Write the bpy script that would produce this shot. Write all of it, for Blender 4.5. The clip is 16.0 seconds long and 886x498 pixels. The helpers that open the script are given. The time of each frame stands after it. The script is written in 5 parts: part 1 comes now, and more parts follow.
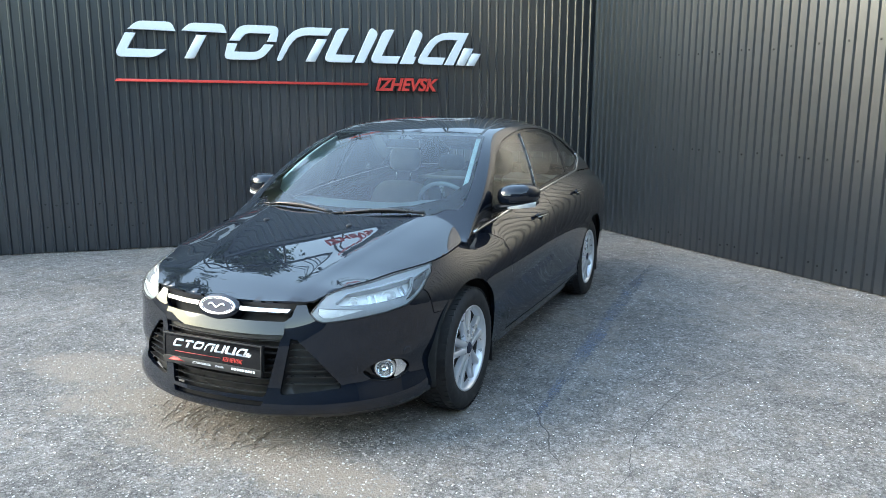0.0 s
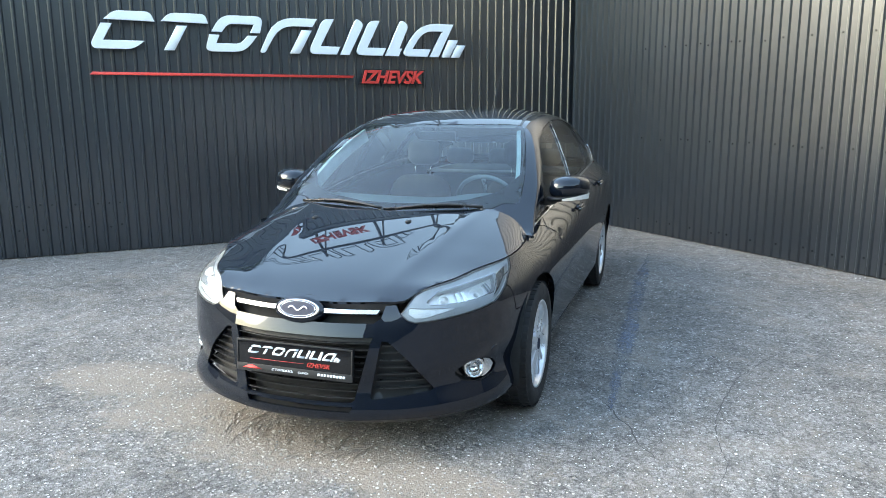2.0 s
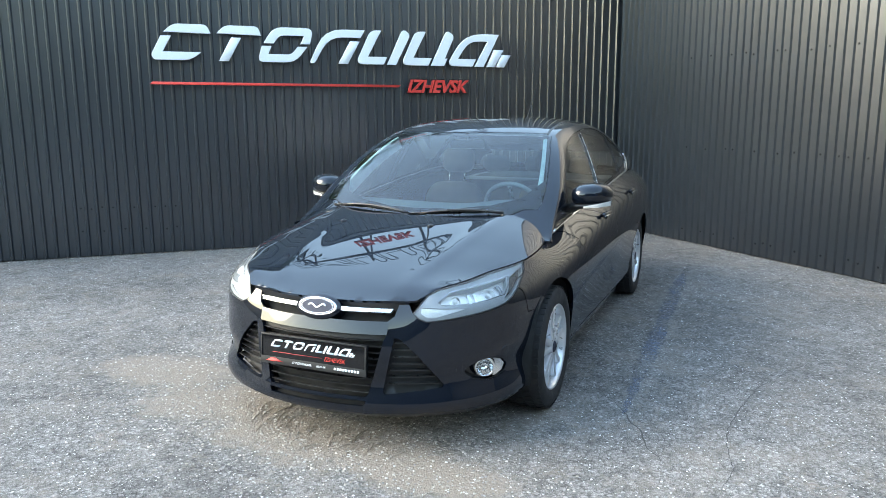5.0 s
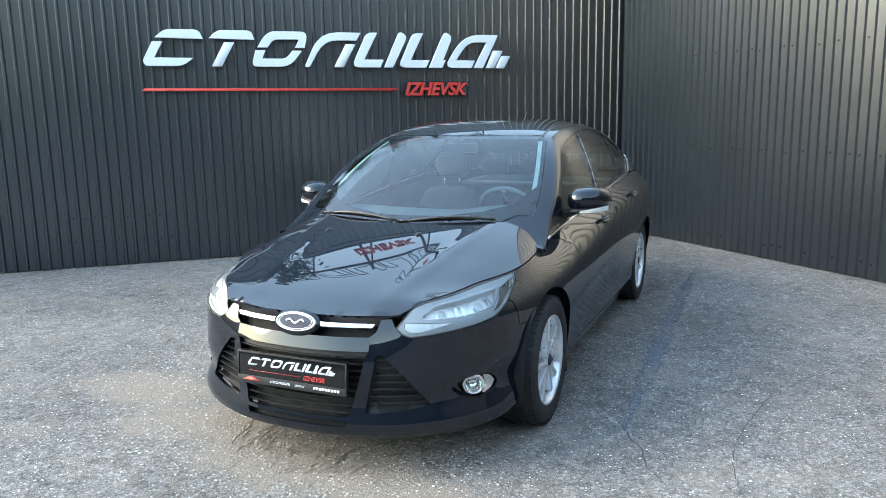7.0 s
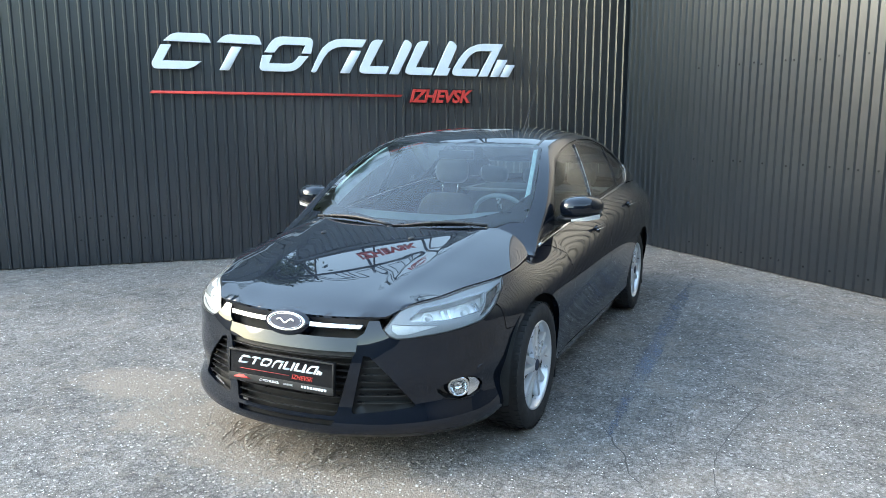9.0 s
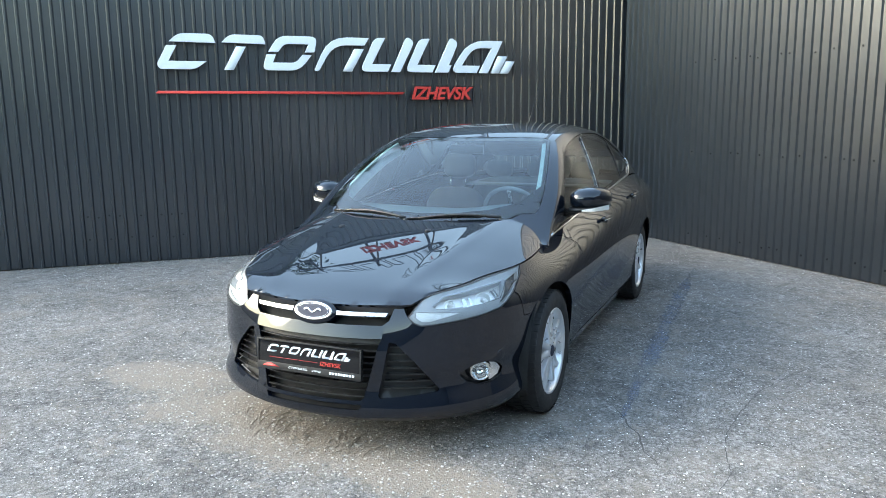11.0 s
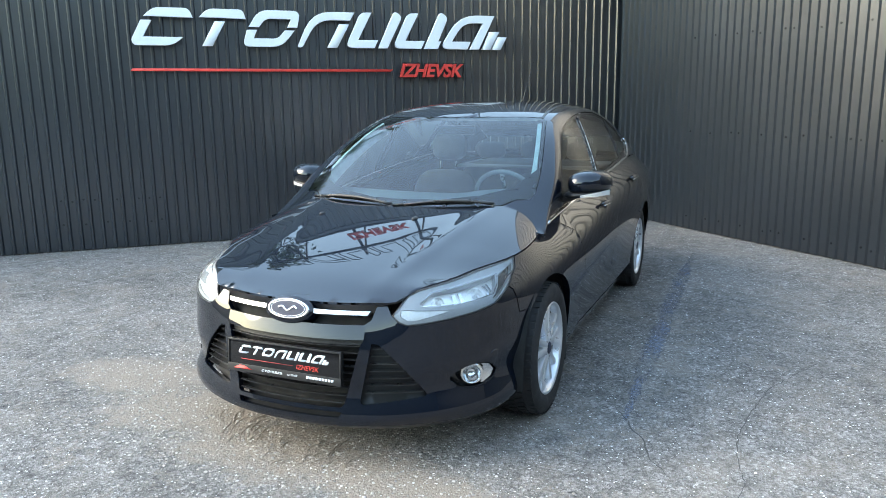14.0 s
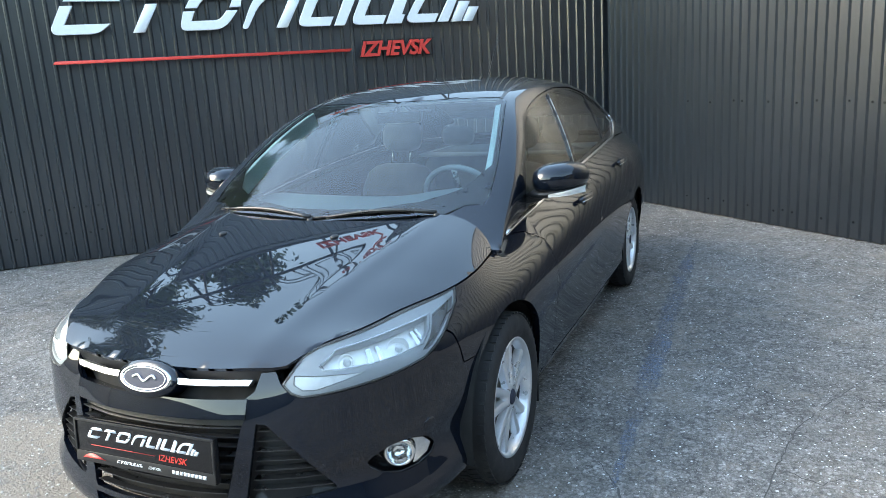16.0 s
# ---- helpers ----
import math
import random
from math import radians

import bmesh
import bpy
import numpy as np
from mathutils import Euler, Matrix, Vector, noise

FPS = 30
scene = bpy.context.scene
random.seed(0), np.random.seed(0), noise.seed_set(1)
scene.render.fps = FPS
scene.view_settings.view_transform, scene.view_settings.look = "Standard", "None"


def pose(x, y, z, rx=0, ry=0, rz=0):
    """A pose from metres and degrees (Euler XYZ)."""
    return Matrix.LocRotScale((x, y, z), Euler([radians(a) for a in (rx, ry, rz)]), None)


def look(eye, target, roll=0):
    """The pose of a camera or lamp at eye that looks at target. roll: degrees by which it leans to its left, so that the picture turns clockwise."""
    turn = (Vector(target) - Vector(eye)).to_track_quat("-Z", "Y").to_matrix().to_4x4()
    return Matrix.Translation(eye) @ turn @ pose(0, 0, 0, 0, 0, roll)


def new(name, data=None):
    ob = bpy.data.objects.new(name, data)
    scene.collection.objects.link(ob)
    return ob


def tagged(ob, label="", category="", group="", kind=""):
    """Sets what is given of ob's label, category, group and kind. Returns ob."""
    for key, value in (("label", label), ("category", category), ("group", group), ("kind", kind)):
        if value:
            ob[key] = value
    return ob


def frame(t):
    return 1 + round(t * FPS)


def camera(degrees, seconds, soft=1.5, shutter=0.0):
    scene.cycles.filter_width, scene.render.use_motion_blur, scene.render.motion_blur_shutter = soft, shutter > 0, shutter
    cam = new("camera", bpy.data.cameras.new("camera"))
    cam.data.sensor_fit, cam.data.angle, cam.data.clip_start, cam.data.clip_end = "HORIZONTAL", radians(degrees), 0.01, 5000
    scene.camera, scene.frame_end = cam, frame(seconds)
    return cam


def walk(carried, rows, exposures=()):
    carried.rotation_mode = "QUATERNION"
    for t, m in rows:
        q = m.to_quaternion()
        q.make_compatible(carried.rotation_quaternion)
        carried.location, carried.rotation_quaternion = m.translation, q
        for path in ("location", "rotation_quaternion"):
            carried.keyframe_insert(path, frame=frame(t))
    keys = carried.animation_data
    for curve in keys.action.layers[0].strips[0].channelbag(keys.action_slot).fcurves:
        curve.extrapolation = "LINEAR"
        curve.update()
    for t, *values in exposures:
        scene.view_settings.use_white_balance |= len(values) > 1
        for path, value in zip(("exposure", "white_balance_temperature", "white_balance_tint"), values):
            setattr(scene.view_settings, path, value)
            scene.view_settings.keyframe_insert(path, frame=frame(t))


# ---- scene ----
cam = camera(61.07, 16.0, .7)
PATH = [
    (0, (2.245, -3.450, 1.542), (1.448, -1.654, 1.169), 0.1),
    (0.5, (2.041, -3.388, 1.515), (1.290, -1.573, 1.137), -0.2),
    (1, (1.853, -3.357, 1.526), (1.147, -1.526, 1.138), -0.4),
    (1.5, (1.672, -3.507, 1.535), (1.032, -1.654, 1.135), -0.3),
    (2, (1.567, -3.604, 1.530), (0.942, -1.745, 1.141), -0.3),
    (2.5, (1.603, -3.660, 1.556), (0.944, -1.807, 1.193), -0.5),
    (3, (1.737, -3.681, 1.539), (1.038, -1.841, 1.184), -0.3),
    (3.5, (1.883, -3.696, 1.529), (1.135, -1.876, 1.172), -0.4),
    (4, (1.908, -3.702, 1.520), (1.131, -1.895, 1.157), -0.3),
    (4.5, (1.854, -3.699, 1.516), (1.074, -1.894, 1.150), -0.1),
    (4.7, (1.814, -3.688, 1.528), (1.039, -1.882, 1.161), -0.1),
    (6.8, (1.796, -3.469, 1.539), (0.999, -1.670, 1.178), -1.1),
    (7, (1.832, -3.444, 1.528), (1.032, -1.646, 1.169), -1.1),
    (7.5, (1.900, -3.402, 1.528), (1.083, -1.612, 1.168), -0.9),
    (8, (1.931, -3.405, 1.522), (1.101, -1.620, 1.168), -0.6),
    (8.5, (1.949, -3.412, 1.519), (1.118, -1.626, 1.172), -0.3),
    (9, (1.937, -3.468, 1.526), (1.115, -1.676, 1.186), 0.0),
    (9.2, (1.929, -3.496, 1.525), (1.109, -1.704, 1.186), -0.0),
    (11.3, (1.878, -3.643, 1.516), (1.073, -1.846, 1.167), -0.8),
    (11.5, (1.937, -3.601, 1.517), (1.124, -1.808, 1.165), -0.7),
    (12, (2.053, -3.521, 1.514), (1.226, -1.735, 1.160), -0.4),
    (12.5, (2.073, -3.481, 1.511), (1.245, -1.696, 1.153), 0.0),
    (13, (1.980, -3.446, 1.524), (1.169, -1.655, 1.159), 0.2),
    (13.5, (1.849, -3.386, 1.520), (1.060, -1.587, 1.143), -0.2),
    (14, (1.770, -3.355, 1.511), (0.990, -1.557, 1.111), -0.8),
    (14.5, (1.788, -3.279, 1.502), (0.998, -1.491, 1.078), -1.5),
    (15, (1.881, -3.086, 1.504), (1.066, -1.313, 1.065), -2.2),
    (15.5, (1.852, -2.846, 1.483), (1.031, -1.079, 1.034), -2.8),
    (16, (1.711, -2.464, 1.502), (0.922, -0.683, 1.049), -3.7),
]
walk(cam, [(t, look(eye, target, roll)) for t, eye, target, roll in PATH], [(0, 2.87, 7550, 6), (16, 2.87, 7550, 6)])


# ---- light ----
world = bpy.data.worlds.new("sky")
scene.world = world
world.use_nodes = True
wn, wl = world.node_tree.nodes, world.node_tree.links
sky = wn.new("ShaderNodeTexSky")
sky.sky_type, sky.sun_disc = "NISHITA", False
SUN_ELEVATION, SUN_TURN = 30.0, 242.0
sky.sun_elevation, sky.sun_rotation = radians(SUN_ELEVATION), radians(SUN_TURN)
sky.air_density, sky.dust_density, sky.ozone_density = 1.5, .8, 2.6
wl.new(sky.outputs[0], wn["Background"].inputs[0])
wn["Background"].inputs[1].default_value = 0.15
sun = new("sun", bpy.data.lights.new("sun", "SUN"))
sun.data.energy, sun.data.angle, sun.data.color = .6, radians(40), (1.0, .98, .96)
_e, _r = radians(SUN_ELEVATION), radians(SUN_TURN)
sun.matrix_world = look((0, 0, 20), (-20 * math.sin(_r) * math.cos(_e), -20 * math.cos(_r) * math.cos(_e), 20 - 20 * math.sin(_e)))


# ---- materials ----
class Mat:
    """A node material with a Principled shader and short ways to add nodes."""

    def __init__(self, name, color=(.5, .5, .5), rough=.5, metal=0.0, **more):
        self.m = bpy.data.materials.new(name)
        self.m.use_nodes = True
        self.t = self.m.node_tree
        self.b = self.t.nodes["Principled BSDF"]
        self.set("Base Color", (*color, 1)).set("Roughness", rough).set("Metallic", metal)
        for key, value in more.items():
            self.set(key.replace("_", " "), value)

    def set(self, socket, value):
        self.b.inputs[socket].default_value = value
        return self

    def node(self, kind, **values):
        n = self.t.nodes.new("ShaderNode" + kind)
        for key, value in values.items():
            n.inputs[key.replace("_", " ")].default_value = value
        return n

    def link(self, a, b):
        self.t.links.new(a, b)

    def coords(self, scale=(1, 1, 1), world_space=False):
        c = self.node("NewGeometry") if world_space else self.node("TexCoord")
        mp = self.node("Mapping")
        mp.inputs["Scale"].default_value = scale
        self.link(c.outputs["Position" if world_space else "Object"], mp.inputs[0])
        return mp.outputs[0]

    def noise(self, vec, scale, detail=4.0, rough=.55):
        n = self.node("TexNoise", Scale=scale, Detail=detail, Roughness=rough)
        self.link(vec, n.inputs["Vector"])
        return n.outputs[0]

    def ramp(self, fac, *stops):
        r = self.node("ValToRGB")
        e = r.color_ramp.elements
        while len(e) < len(stops):
            e.new(.5)
        for el, (pos, col) in zip(e, stops):
            el.position = pos
            el.color = (*col, 1) if len(col) == 3 else col
        self.link(fac, r.inputs[0])
        return r.outputs[0]

    def grey(self, fac, *stops):
        return self.ramp(fac, *[(p, (v, v, v)) for p, v in stops])

    def mix(self, fac, a, b, mode="MIX"):
        n = self.t.nodes.new("ShaderNodeMix")
        n.data_type, n.blend_type = "RGBA", mode
        for i, v in ((0, fac), (6, a), (7, b)):
            sock = n.inputs[i]
            if isinstance(v, (int, float)):
                sock.default_value = v if i == 0 else (v, v, v, 1)
            elif isinstance(v, tuple):
                sock.default_value = (*v, 1)
            else:
                self.link(v, sock)
        return n.outputs[2]

    def bump(self, height, strength=.3, distance=.002):
        n = self.node("Bump", Strength=strength, Distance=distance)
        self.link(height, n.inputs["Height"])
        self.link(n.outputs[0], self.b.inputs["Normal"])
        return self

    def to(self, out, socket):
        self.link(out, self.b.inputs[socket])
        return self


def car_paint(name="black_metallic_paint", lo=.008, hi=.04):
    k = Mat(name, (.004, .004, .005), .4, .0, Coat_Weight=1.0, Coat_Roughness=.02, IOR=1.5, Specular_IOR_Level=.06, Coat_IOR=1.52)
    v = k.coords()
    k.to(k.mix(k.grey(k.noise(v, 2200, 1), (.45, 0), (.8, 1)), (.0015, .0032, .007), (.005, .010, .021)), "Base Color")
    dust = k.noise(v, 9, 6, .65)
    k.to(k.grey(dust, (.35, lo), (.85, hi)), "Coat Roughness")
    return k.m


def simple(name, color, rough, metal=0.0, vary=.15, scale=30, bump=0.0, **more):
    """A material with fine and coarse variation of its tone."""
    k = Mat(name, color, rough, metal, **more)
    v = k.coords()
    fine, coarse = k.noise(v, scale * 8, 3), k.noise(v, scale * .6, 4)
    both = k.mix(.5, fine, coarse)
    lo, hi = tuple(c * (1 - vary) for c in color), tuple(min(1, c * (1 + vary)) for c in color)
    k.to(k.ramp(both, (.35, lo), (.65, hi)), "Base Color")
    k.to(k.grey(coarse, (.3, max(0, rough * .85)), (.7, min(1, rough * 1.2))), "Roughness")
    if bump:
        k.bump(fine, bump, .001)
    return k.m


def glass(name, tint, rough=0.0, haze=0.0, ior=2.4):
    """Thin car glass: a clear sheet with a mirror-like surface."""
    m = bpy.data.materials.new(name)
    m.use_nodes = True
    t = m.node_tree
    t.nodes.clear()
    out, mixer = t.nodes.new("ShaderNodeOutputMaterial"), t.nodes.new("ShaderNodeMixShader")
    clear, shine, fres = t.nodes.new("ShaderNodeBsdfTransparent"), t.nodes.new("ShaderNodeBsdfGlossy"), t.nodes.new("ShaderNodeFresnel")
    clear.inputs[0].default_value = (*tint, 1)
    shine.inputs["Roughness"].default_value = rough
    fres.inputs[0].default_value = ior
    t.links.new(fres.outputs[0], mixer.inputs[0])
    t.links.new(clear.outputs[0], mixer.inputs[1])
    t.links.new(shine.outputs[0], mixer.inputs[2])
    last = mixer.outputs[0]
    if haze:
        # weathered plastic: a little white scatter
        veil, blend = t.nodes.new("ShaderNodeBsdfDiffuse"), t.nodes.new("ShaderNodeMixShader")
        veil.inputs[0].default_value = (.85, .87, .88, 1)
        blend.inputs[0].default_value = haze
        t.links.new(last, blend.inputs[1])
        t.links.new(veil.outputs[0], blend.inputs[2])
        last = blend.outputs[0]
    t.links.new(last, out.inputs[0])
    return m


def asphalt_material():
    k = Mat("worn_asphalt", (.2, .2, .195), .9, Specular_IOR_Level=.3)
    v = k.coords(world_space=True)
    # stones of three sizes in dark binder
    chips = k.node("TexVoronoi", Scale=62.0, Randomness=1.0)
    small = k.node("TexVoronoi", Scale=150.0)
    fine = k.node("TexVoronoi", Scale=380.0)
    for n in (chips, small, fine):
        k.link(v, n.inputs["Vector"])
    tone = k.grey(chips.outputs["Color"], (.0, .05), (.5, .17), (.76, .30), (.90, .56), (1.0, .9))
    tone2 = k.grey(small.outputs["Color"], (.0, .04), (.5, .18), (.82, .40), (1.0, .85))
    tone3 = k.grey(fine.outputs["Color"], (.0, .10), (.6, .24), (1.0, .5))
    base = k.mix(.28, k.mix(.5, tone, tone2), tone3)
    edge = k.grey(chips.outputs["Distance"], (.0, 1.1), (.55, .95), (.9, .55))
    base = k.mix(1.0, base, edge, "MULTIPLY")
    big = k.grey(k.noise(v, .8, 7, .62), (.3, .66), (.7, 1.10))
    base = k.mix(1.0, base, big, "MULTIPLY")
    mid = k.grey(k.noise(v, 9, 5, .65), (.3, .66), (.7, 1.30))
    base = k.mix(1.0, base, mid, "MULTIPLY")
    base = k.mix(1.0, base, (1.0, .955, .905), "MULTIPLY")
    # sand lies in hollows, mostly before the car
    sep = k.node("SeparateXYZ")
    k.link(v, sep.inputs[0])
    patch = None
    for cx, cy, rx, ry in ((-.05, -.84, .85, .36), (-.8, -.64, .65, .36), (-1.35, -.38, .62, .34), (.55, -.95, .5, .25)):
        parts = []
        for axis, c, r in (("X", cx, rx), ("Y", cy, ry)):
            sub = k.node("Math")
            sub.operation = "SUBTRACT"
            k.link(sep.outputs[axis], sub.inputs[0])
            sub.inputs[1].default_value = c
            dv = k.node("Math")
            dv.operation = "DIVIDE"
            k.link(sub.outputs[0], dv.inputs[0])
            dv.inputs[1].default_value = r
            sq = k.node("Math")
            sq.operation = "MULTIPLY"
            k.link(dv.outputs[0], sq.inputs[0])
            k.link(dv.outputs[0], sq.inputs[1])
            parts.append(sq.outputs[0])
        add = k.node("Math")
        add.operation = "ADD"
        k.link(parts[0], add.inputs[0])
        k.link(parts[1], add.inputs[1])
        one = k.grey(add.outputs[0], (.0, 1), (.9, 0))
        patch = one if patch is None else k.mix(1.0, patch, one, "LIGHTEN")
    rag = k.mix(.4, k.grey(k.noise(v, 2.6, 8, .68), (.3, 0), (.7, 1)), k.grey(k.noise(v, 22, 5, .6), (.3, 0), (.7, 1)))
    sand = k.grey(k.mix(.60, patch, rag), (.33, 0), (.60, .92))
    loose = k.grey(k.noise(v, 1.7, 8, .62), (.50, 0), (.70, .5))
    sand = k.mix(1.0, sand, loose, "LIGHTEN")
    sandy = k.mix(k.grey(k.noise(v, 160, 5, .7), (.3, 0), (.7, 1)), (.15, .125, .10), (.36, .31, .26))
    base = k.mix(sand, base, sandy)
    k.to(base, "Base Color")
    h = k.mix(.5, k.mix(.5, chips.outputs["Distance"], small.outputs["Distance"]), k.noise(v, 60, 6, .7))
    k.bump(h, 1.0, .016)
    return k.m


def cladding_material():
    k = Mat("grey_painted_steel", (.03, .035, .04), .33, 0, Coat_Weight=1.0, Coat_Roughness=.3, Coat_IOR=1.75, Specular_IOR_Level=.4)
    v = k.coords(world_space=True)
    tone = k.noise(v, 1.3, 6, .6)
    fine = k.noise(v, 60, 4)
    k.to(k.mix(k.grey(tone, (.3, 0), (.7, 1)), (.006, .010, .015), (.010, .015, .021)), "Base Color")
    k.to(k.grey(tone, (.2, .30), (.8, .36)), "Roughness")
    return k.m


PAINT = car_paint()
DUSTY_PAINT = car_paint("dusty_black_metallic_paint", .02, .06)
BLACK = simple("black_plastic", (.012, .012, .013), .45, bump=.15)
TRIM = simple("satin_black_trim", (.010, .010, .011), .3)
GLOSS_BLACK = simple("gloss_black_plastic", (.008, .008, .009), .12)
CHROME = simple("chrome", (.78, .79, .80), .12, 1.0, vary=.04)
SATIN = simple("satin_chrome", (.50, .51, .52), .28, 1.0, vary=.05)
RUBBER = simple("tyre_rubber", (.013, .013, .014), .7, vary=.35, bump=.3)
ALLOY = simple("silver_alloy", (.68, .69, .71), .30, .6, vary=.06)
# near-black for backings and recesses: their shade is put into the colour
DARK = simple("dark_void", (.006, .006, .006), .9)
STEEL = simple("brake_steel", (.25, .24, .23), .4, 1.0)
CLOTH = simple("grey_seat_cloth", (.10, .105, .11), .9, vary=.3, bump=.4)
# paler than the dark plastic: haze behind the windscreen is in this colour
DASH = simple("hazed_dashboard", (.20, .22, .23), .7, bump=.3)
BEIGE = simple("grey_headliner", (.5, .51, .5), .9)
GLASS = glass("windscreen_glass", (.82, .97, .95), ior=1.85)
SIDE_GLASS = glass("tinted_side_glass", (.72, .80, .77), rough=.06)
LENS = glass("clear_lamp_lens", (.95, .97, .98), haze=.05, ior=1.35)
RED_LENS = simple("red_lamp_lens", (.30, .008, .012), .08, Coat_Weight=1.0)
WHITE_LENS = simple("white_indicator_lens", (.72, .72, .70), .12)
SILVER_SIGN = simple("pale_sign_panel", (.72, .76, .80), .45, vary=.04, scale=6)
RED_SIGN = simple("red_sign_panel", (.62, .045, .035), .45, vary=.08, scale=6)
CLADDING = cladding_material()
ASPHALT = asphalt_material()


# ---- building helpers ----
def mesh_of(name, verts, faces, smooth=True):
    me = bpy.data.meshes.new(name)
    me.from_pydata([tuple(map(float, v)) for v in verts], [], faces)
    me.update()
    if smooth:
        me.polygons.foreach_set("use_smooth", [True] * len(me.polygons))
    return me


def part_mesh(name, me, material, parent=None, label=""):
    ob = new(name, me)
    me.materials.append(material)
    if parent is not None:
        ob.parent = parent
    if label:
        ob["label"] = label
    return ob


def part(name, bm, material, parent=None, label="", smooth=True, angle=None):
    me = bpy.data.meshes.new(name)
    if angle is not None:
        for e in bm.edges:
            e.smooth = not (len(e.link_faces) == 2 and e.calc_face_angle(0) > radians(angle))
    bm.to_mesh(me)
    bm.free()
    if smooth:
        me.polygons.foreach_set("use_smooth", [True] * len(me.polygons))
    return part_mesh(name, me, material, parent, label)


def thing(name, label, category, group="", kind="", at=None):
    ob = new(name)
    ob.empty_display_size = .2
    if at is not None:
        ob.matrix_world = at
    return tagged(ob, label, category, group, kind)


def add_box(bm, lo, hi, bevel=0.0, m=None):
    r = bmesh.ops.create_cube(bm, size=1)
    vs = r["verts"]
    for v in vs:
        v.co = Vector([(lo[i] + hi[i]) / 2 + v.co[i] * (hi[i] - lo[i]) for i in range(3)])
    if bevel:
        es = list({e for v in vs for e in v.link_edges})
        got = bmesh.ops.bevel(bm, geom=es, offset=bevel, segments=2, affect="EDGES", profile=.6)
        vs = list({v for f in got["faces"] for v in f.verts} | {v for v in vs if v.is_valid})
    if m is not None:
        for v in vs:
            v.co = m @ v.co
    return vs


def tube(points, radius, sides=8, closed=False, taper=None):
    """A bmesh pipe along points."""
    bm = bmesh.new()
    pts = [Vector(p) for p in points]
    rings, n = [], len(pts)
    up = Vector((0, 0, 1))
    for i, p in enumerate(pts):
        d = (pts[(i + 1) % n if closed else min(i + 1, n - 1)] - pts[(i - 1) % n if closed else max(i - 1, 0)]).normalized()
        a = d.cross(up if abs(d.z) < .95 else Vector((1, 0, 0))).normalized()
        b = d.cross(a)
        r = radius if taper is None else radius + (taper - radius) * i / max(1, n - 1)
        rings.append([bm.verts.new(p + (a * math.cos(t) + b * math.sin(t)) * r) for t in [2 * math.pi * k / sides for k in range(sides)]])
    for i in range(n if closed else n - 1):
        u, w = rings[i], rings[(i + 1) % n]
        for k in range(sides):
            bm.faces.new((u[k], u[(k + 1) % sides], w[(k + 1) % sides], w[k]))
    if not closed:
        bm.faces.new(rings[0])
        bm.faces.new(rings[-1][::-1])
    bmesh.ops.recalc_face_normals(bm, faces=bm.faces[:])
    return bm


def lathe(profile, sides=48, axis="x"):
    """A bmesh turned from (offset along the axis, radius) pairs."""
    bm = bmesh.new()
    rings = []
    for a, r in profile:
        ring = []
        for k in range(sides):
            t = 2 * math.pi * k / sides
            c, s_ = r * math.cos(t), r * math.sin(t)
            ring.append(bm.verts.new((a, c, s_) if axis == "x" else (c, a, s_) if axis == "y" else (c, s_, a)))
        rings.append(ring)
    for u, w in zip(rings, rings[1:]):
        for k in range(sides):
            bm.faces.new((u[k], u[(k + 1) % sides], w[(k + 1) % sides], w[k]))
    bmesh.ops.recalc_face_normals(bm, faces=bm.faces[:])
    return bm


def extruded(outline, depth, m=None, bevel=0.0):
    """A bmesh plate from a flat outline (x, y), depth along z."""
    bm = bmesh.new()
    f = bm.faces.new([bm.verts.new((x, y, 0)) for x, y in outline])
    got = bmesh.ops.extrude_face_region(bm, geom=[f])
    top = [v for v in got["geom"] if isinstance(v, bmesh.types.BMVert)]
    for v in top:
        v.co.z += depth
    bmesh.ops.recalc_face_normals(bm, faces=bm.faces[:])
    if bevel:
        es = [e for e in bm.edges if all(v in top for v in e.verts)]
        bmesh.ops.bevel(bm, geom=es, offset=bevel, segments=1, affect="EDGES")
    bmesh.ops.triangulate(bm, faces=[f for f in bm.faces if len(f.verts) > 4])
    if m is not None:
        bm.transform(m)
    return bm


def rounded(outline, radii, steps=4):
    """An outline with its corners rounded: radii one number or one for each corner."""
    n = len(outline)
    radii = [radii] * n if isinstance(radii, (int, float)) else radii
    out = []
    for i, r in enumerate(radii):
        p, a, b = (Vector((*outline[j % n], 0)) for j in (i, i - 1, i + 1))
        if r <= 0:
            out.append((p.x, p.y))
            continue
        da, db = (a - p), (b - p)
        r_ = min(r, da.length * .49, db.length * .49)
        s0, s1 = p + da.normalized() * r_, p + db.normalized() * r_
        for k in range(steps + 1):
            f = k / steps
            q = s0 * (1 - f) ** 2 + p * 2 * f * (1 - f) + s1 * f * f
            out.append((q.x, q.y))
    return out


def resampled(poly, step):
    poly = np.asarray(poly, float)
    out = []
    for a, b in zip(poly, np.roll(poly, -1, axis=0)):
        n = max(1, int(np.ceil(np.hypot(*(b - a)) / step)))
        out += [a + (b - a) * k / n for k in range(n)]
    return np.array(out)


